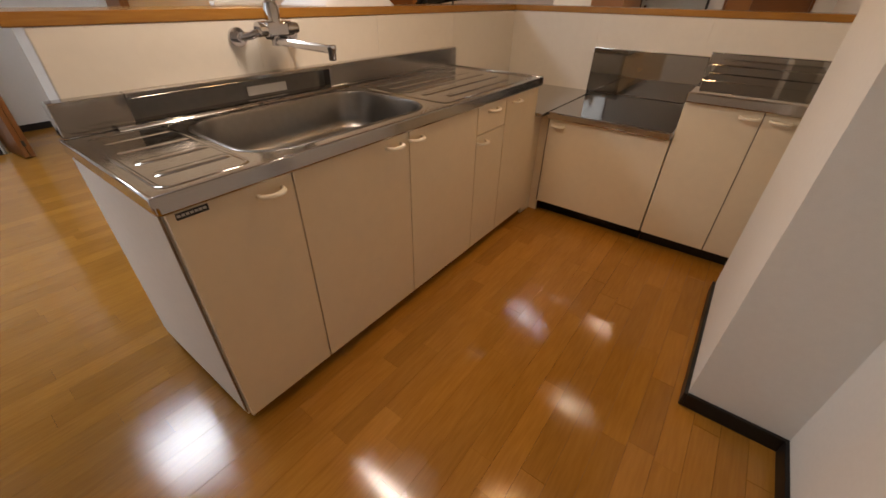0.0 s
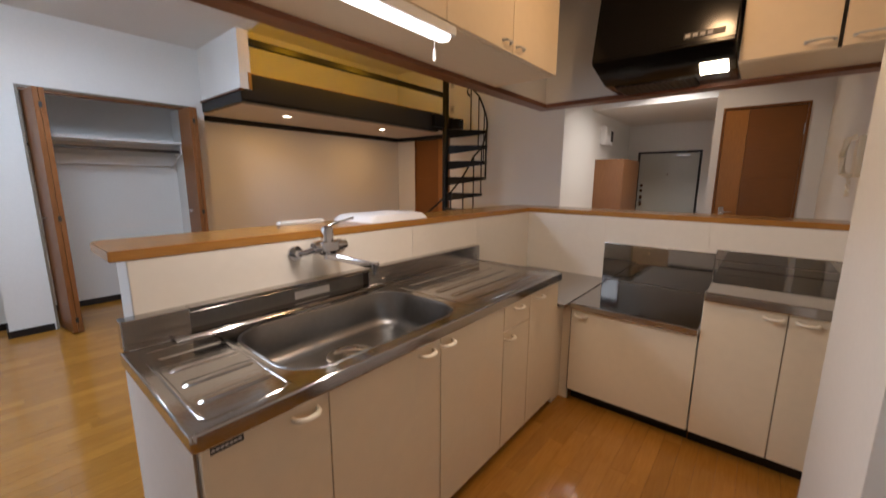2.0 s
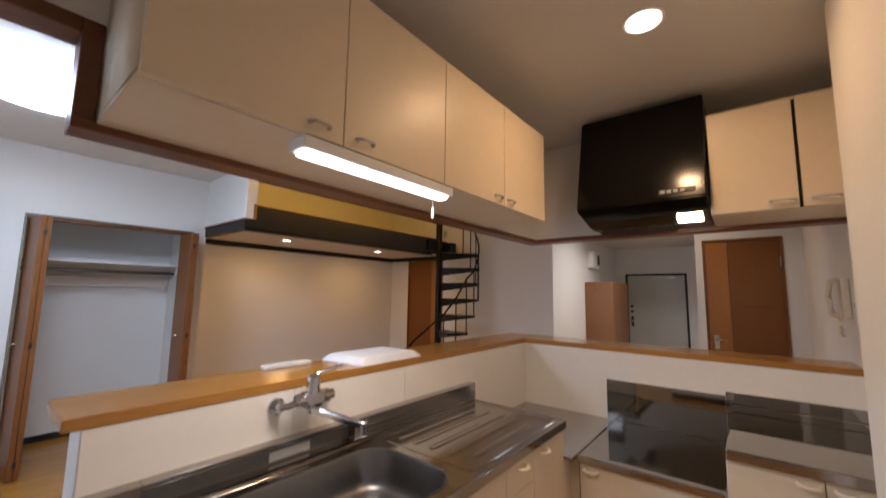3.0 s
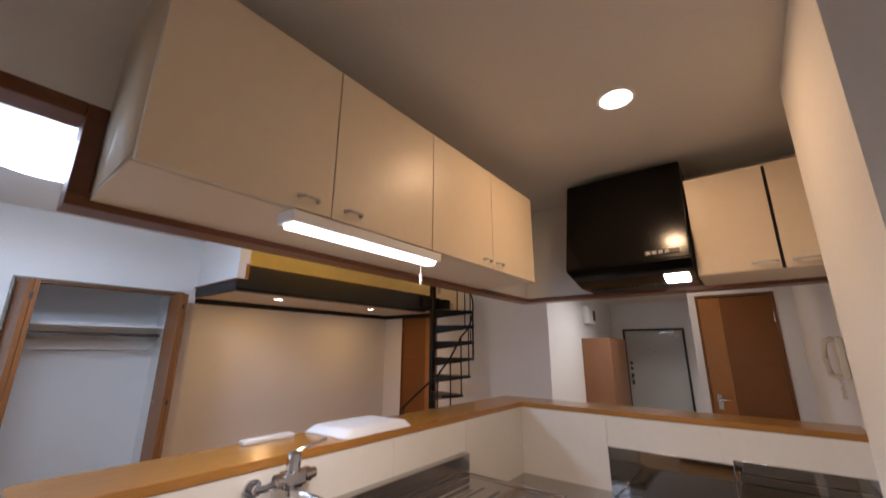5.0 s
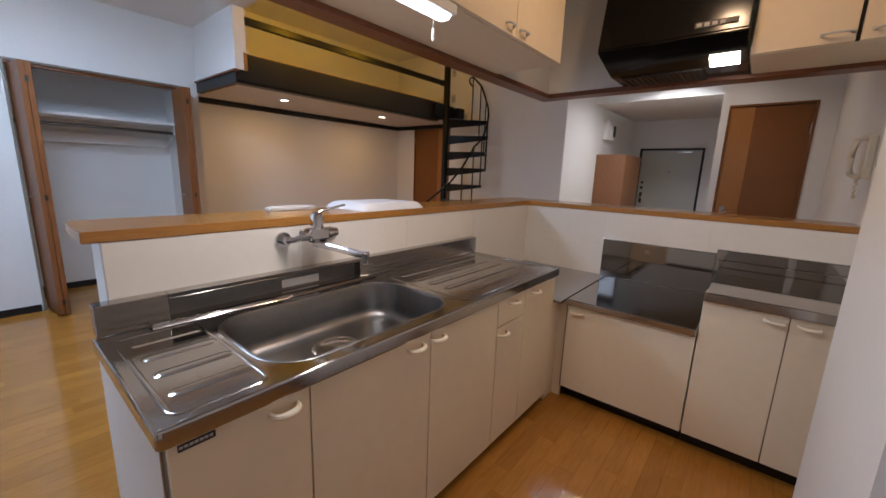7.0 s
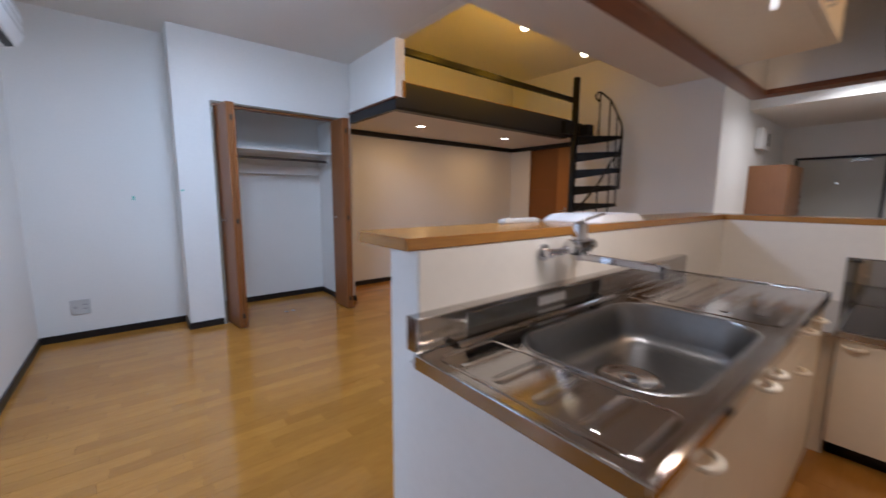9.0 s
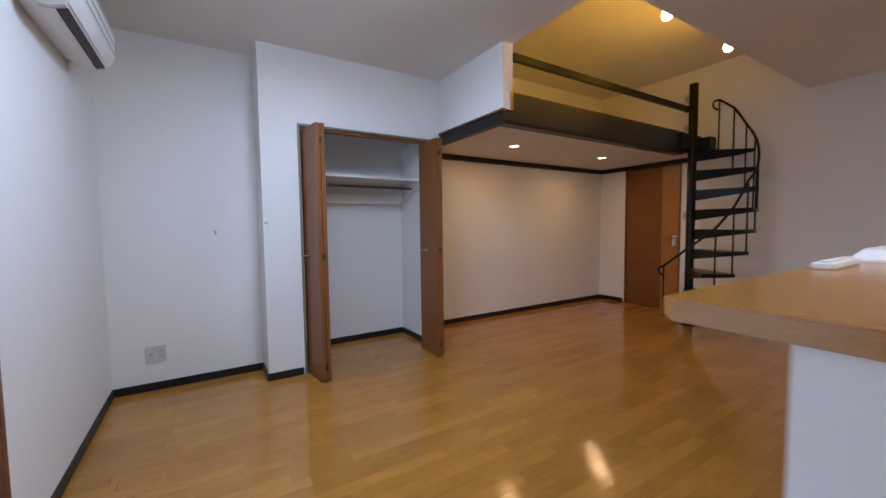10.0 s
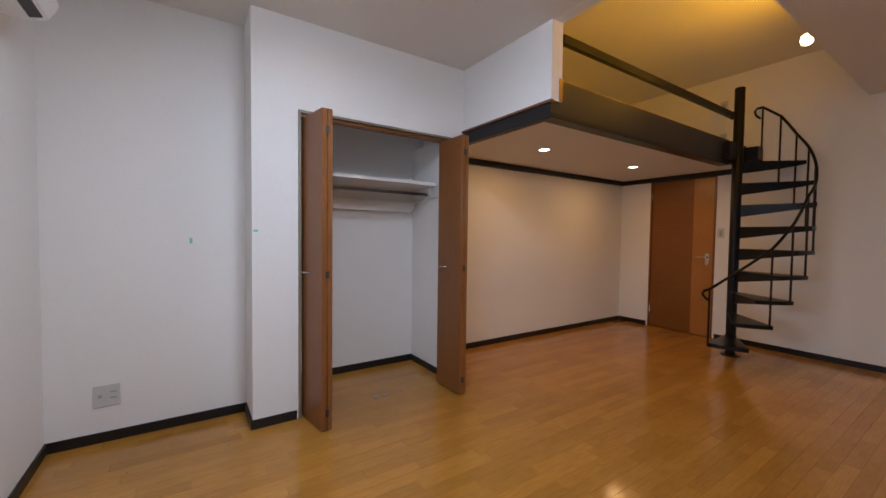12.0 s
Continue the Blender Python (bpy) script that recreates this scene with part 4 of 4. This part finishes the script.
def spiral_stair():
    px, py, R, rise, a0, da = -3.753, 4.533, 0.614, 0.227, -60.0, 16.5
    s = thing("spiral_stair", (px, py, 0), "black steel spiral stair up to the loft", "staircase")
    part("pole", lathe(bmesh.new(), (px, py, 0.0), [(0.046, 0.012), (0.046, 2.80), (0.042, 2.806)], 28), BLACKM, s)
    part("base_plate", lathe(bmesh.new(), (px, py, 0.0), [(0.085, 0), (0.085, 0.008), (0.055, 0.014)], 24), BLACKM, s)
    rail_h = (0.52, 0.7, 0.69, 0.73, 0.63, 0.61, 0.57, 0.52, 0.53, 0.45)

    def spot(angle, radius, z):
        return Vector((px + radius * math.cos(radians(angle)), py + radius * math.sin(radians(angle)), z))

    for k in range(1, 10):
        a, z, n = a0 + da * (k - 1), rise * k, 6
        edge = [spot(a - 28 + 30 * j / n, R, 0) for j in range(n + 1)]
        inner = [spot(a + 40, 0.045, 0), spot(a - 66, 0.045, 0)]
        tread = part("tread", prism(bmesh.new(), [(v.x, v.y) for v in edge + inner], "z", z - 0.006, z), BLACKM, s)
        bm = bmesh.new()
        for t in (a - 27.6, a + 1.6):
            u, v = spot(t, 1, 0) - Vector((px, py, 0)), (spot(t + 90, 1, 0) - Vector((px, py, 0))) * 0.003
            c = Vector((px, py, z - 0.0062))
            pts = [c + u * 0.046, c + u * (R - 0.004), c + u * (R - 0.004) - Vector((0, 0, 0.030)), c + u * 0.046 - Vector((0, 0, 0.115))]
            p1, p2 = [bm.verts.new(p + v) for p in pts], [bm.verts.new(p - v) for p in pts]
            bm.faces.new(p1)
            bm.faces.new(p2[::-1])
            for i in range(4):
                bm.faces.new((p1[i], p1[(i + 1) % 4], p2[(i + 1) % 4], p2[i]))
        for j in range(n):
            p, q = edge[j], edge[j + 1]
            p1 = [(p.x, p.y, z - 0.0062), (q.x, q.y, z - 0.0062), (q.x, q.y, z - 0.036), (p.x, p.y, z - 0.036)]
            bm.faces.new([bm.verts.new(v) for v in p1])
        part("gusset", bm, BLACKM, tread)
    rb = R - 0.014
    stops = [(a0 - 28, rise + rail_h[0])] + [(a0 + da * (k - 1), rise * k + rail_h[k - 1]) for k in range(2, 11)]
    for k, (a, z) in enumerate(stops, 1):
        foot = rise * (k if k < 7 else k - 1) - (0.03 if k < 10 else 0.0)
        part("baluster", rod(bmesh.new(), spot(a, rb, foot), spot(a, rb, z), 0.009, 8), BLACKM, s)
    fine = []
    for (a, z), (b, w) in zip(stops, stops[1:]):
        fine += [spot(a + (b - a) * f / 5, rb, z + (w - z) * f / 5) for f in range(5)]
    fine.append(spot(stops[-1][0], rb, stops[-1][1]))
    first, last = fine[0], fine[-1]
    low = [first + Vector((0.0, 0.0, -0.11)), first + Vector((-0.03, 0.0, -0.09)), first + Vector((-0.06, 0.0, -0.055)), first + Vector((-0.045, 0.0, -0.02))]
    high = [last + Vector((-0.05, 0.0, 0.0)), last + Vector((-0.075, 0, -0.03)), last + Vector((-0.06, 0, -0.08)), last + Vector((-0.02, 0, -0.12))]
    part("handrail", tube(bmesh.new(), low + fine + high, 0.0125, 10), BLACKM, s, "curved black handrail")


spiral_stair()


def veneer_door(name, label, x0, x1, zt, y, light_left, kindno):
    """A closed flush door in a frame on a wall that looks along -y: dark panel, lighter strip, two grooves, lever."""
    f = structure(name, boxes((x0, y - 0.012, 0, x0 + 0.02, y + 0.12, zt + 0.0), (x1 - 0.02, y - 0.012, 0, x1, y + 0.12, zt), (x0 + 0.02, y - 0.012, zt - 0.02, x1 - 0.02, y + 0.12, zt), bevel=0.002), TRIMW if kindno else DOORW, label, "door")
    w = x1 - x0
    a, b = x0 + 0.022, x1 - 0.022
    cut = a + 0.29 * w if light_left else b - 0.29 * w
    dark = (cut, b) if light_left else (a, cut)
    lite = (a, cut) if light_left else (cut, b)
    zs = (0.008, 0.66, 1.34, zt - 0.024)
    leaf = part("leaf", boxes(*[(dark[0] + 0.002, y + 0.004, z0 + 0.002, dark[1], y + 0.012, z1 - 0.002) for z0, z1 in zip(zs, zs[1:])], bevel=0.0015), DOORW, f, "dark walnut veneer panels")
    part("core", box(a, y + 0.041, 0.0005, b, y + 0.05, zt - 0.024), DOORW, f)
    part("backing", box(dark[0] + 0.002, y + 0.012, 0.012, dark[1] - 0.001, y + 0.0405, zt - 0.03), DOORW, f)
    part("stile", box(lite[0], y + 0.003, 0.008, lite[1], y + 0.04, zt - 0.024, bevel=0.0015), DOORL, f, "lighter veneer strip")
    hx = (a + 0.06) if light_left else (b - 0.06)
    h = part("door_handle", boxes((hx - 0.022, y - 0.004, 0.90, hx + 0.022, y + 0.003, 1.05), bevel=0.003), CHROME, f, "brushed steel lever handle")
    part("lever", tube(bmesh.new(), [(hx, y - 0.002, 1.0), (hx, y - 0.05, 1.0), (hx + (0.02 if light_left else -0.02), y - 0.055, 1.0), (hx + (0.10 if light_left else -0.10), y - 0.055, 0.997)], 0.009, 8), CHROME, h)
    for z in (0.25, 1.80):
        hxx = b - 0.004 if light_left else a + 0.004
        part("hinge", rod(bmesh.new(), (hxx, y - 0.006, z - 0.05), (hxx, y - 0.006, z + 0.05), 0.007, 8), CHROME, f)


veneer_door("door_loft_room", "brown wood-veneer door under the loft, closed", -4.965, -4.165, 2.025, YE, False, 0)
veneer_door("door_bath", "brown wood-veneer door with a light strip, closed", -0.49, 0.17, 2.05, 5.065, True, 0)

# ---- hall ----
def front_door():
    x0, x1, y, zt = -2.03, -0.99, 8.34, 1.87
    f = structure("door_front", boxes((x0, y - 0.02, 0, x0 + 0.035, y + 0.12, zt), (x1 - 0.035, y - 0.02, 0, x1, y + 0.12, zt), (x0 + 0.035, y - 0.02, zt - 0.035, x1 - 0.035, y + 0.12, zt)), BASE, "pale grey steel entrance door in a dark frame, closed", "door")
    leaf = part("leaf", box(x0 + 0.037, y + 0.01, 0.005, x1 - 0.037, y + 0.05, zt - 0.037, bevel=0.002), STEELP, f, "pale grey painted steel leaf")
    part("door_closer", boxes((x1 - 0.40, y - 0.035, zt - 0.10, x1 - 0.17, y + 0.01, zt - 0.05), (x1 - 0.30, y - 0.025, zt - 0.050, x1 - 0.08, y - 0.010, zt - 0.040), bevel=0.004), ALU, f, "grey door closer")
    k = part("door_handle", box(x0 + 0.075, y - 0.006, 0.85, x0 + 0.125, y + 0.010, 1.05, bevel=0.004), CHROME, f)
    part("knob", lathe(bmesh.new(), (x0 + 0.10, y - 0.045, 0.955), [(0.012, -0.025), (0.027, -0.012), (0.027, 0.012), (0.012, 0.025)], 18), CHROME, k)
    for z in (1.14, 1.24):
        part("lock", rod(bmesh.new(), (x0 + 0.10, y - 0.012, z), (x0 + 0.10, y + 0.012, z), 0.026, 16), CHROME, f)
    part("peephole", rod(bmesh.new(), ((x0 + x1) / 2, y + 0.002, 1.45), ((x0 + x1) / 2, y + 0.012, 1.45), 0.012, 12), CHROME, f)


front_door()


def shoe_cabinet():
    x0, x1, y0, y1, zt = -2.219, -1.80, 6.45, 7.37, 1.655
    c = thing("shoe_cabinet", (-2.0, 6.9, 0), "tall brown wood-veneer shoe cabinet in the entrance", "cabinet")
    part("carcass", boxes((x0, y0, 0, x1, y0 + 0.02, zt), (x0, y1 - 0.02, 0, x1, y1, zt), (x0, y0 + 0.02, zt - 0.02, x1, y1 - 0.02, zt), (x0, y0 + 0.02, 0, x0 + 0.01, y1 - 0.02, zt - 0.02), bevel=0.0015), SHOEW, c)
    for a, b in ((y0 + 0.001, y0 + 0.458), (y0 + 0.461, y1 - 0.001)):
        part("door", box(x1 + 0.001, a, 0.05, x1 + 0.019, b, zt - 0.002, bevel=0.002), SHOEW, c)


shoe_cabinet()


def breaker_box():
    b = thing("breaker_box", (-2.22, 6.85, 2.0), "white breaker box on the hall wall", "breaker box")
    part("case", box(-2.219, 6.62, 1.90, -2.135, 7.02, 2.19, bevel=0.012), WHITEP, b)
    part("cover", box(-2.135, 6.66, 1.93, -2.125, 6.86, 2.16, bevel=0.004), WHITEP, b)
    part("switch_window", box(-2.135, 6.88, 1.96, -2.128, 6.99, 2.13), DARKP, b, "dark switch window")


breaker_box()


def hall_lamp(x, y):
    c = thing("hall_lamp", (x, y, LIV), "round lit white hall ceiling lamp", "ceiling lamp", "hall lamps")
    part("shade", lathe(bmesh.new(), (x, y, LIV), [(0.11, -0.001), (0.11, -0.010), (0.09, -0.016), (0.03, -0.018)], 32), G_HALL, c, "glowing white shade")


hall_lamp(-1.42, 3.95)
# fixture for the added hall light; no lamp is seen at this spot
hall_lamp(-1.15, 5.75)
downlight(-0.52, 4.47, LIV, 0.042, G_WARM, "lit small downlight in the hall ceiling")

# ---- floor ----
PW, PL = 0.0757, (0.303, 0.4545, 0.4545, 0.606, 0.757)
X0, X1, Y0, Y1 = -5.40, 0.45, -0.94, 8.34
structure("floor_base", box(-5.5, -1.05, -0.12, 0.56, 8.46, -0.014), JOINT, "dark joints under the floorboards", "floor")
floor = structure("floor", box(-5.5, -1.05, -0.16, 0.56, 8.46, -0.122), JOINT, "glossy honey-coloured oak plank floor", "floor")


def plank_mesh(length, width):
    bm = box(0.0004, 0.0004, -0.012, width - 0.0004, length - 0.0004, 0)
    return mesh_of("plank", bm, PLANK)


def lay_floor():
    shared, near, rest = {}, [], []
    rng = random.Random(4)
    nx = int(math.ceil((X1 - X0) / PW))
    for i in range(nx):
        x = X0 + i * PW
        y = Y0 - rng.random() * 0.6
        while y < Y1:
            step = rng.choice(PL)
            a, b = max(y, Y0), min(y + step, Y1)
            y += step
            if b - a < 0.03:
                continue
            (near if (x > -4.9 and -1.0 < a < 3.0 and x < 0.4 and b > -0.9) else rest).append((x, a, round(b - a, 3)))
    near.sort(key=lambda p: (p[0] + 2.2) ** 2 * 0.6 + (p[1] - 0.6) ** 2)
    rest += near[290:]
    for x, a, length in near[:290]:
        if length not in shared:
            shared[length] = plank_mesh(length, PW)
        ob = new("plank", shared[length])
        ob.location, ob.parent = (x, a, 0), floor
        ob.rotation_euler = (rng.uniform(-0.0006, 0.0006), rng.uniform(-0.0025, 0.0025), 0)
    me = bpy.data.meshes.new("planks_far")
    verts, faces = [], []
    for x, a, length in rest:
        n = len(verts)
        g = 0.0005
        verts += [(x + g, a + g, 0), (x + PW - g, a + g, 0), (x + PW - g, a + length - g, 0), (x + g, a + length - g, 0)]
        verts += [(vx, vy, -0.012) for vx, vy, vz in verts[n:n + 4]]
        faces += [(n, n + 1, n + 2, n + 3)] + [(n + k, n + 4 + k, n + 4 + (k + 1) % 4, n + (k + 1) % 4) for k in range(4)]
    me.from_pydata(verts, [], faces)
    me.materials.append(PLANK)
    ob = new("planks_far", me)
    ob.parent = floor
    tagged(ob, "honey-coloured oak planks", kind="stuff")


lay_floor()
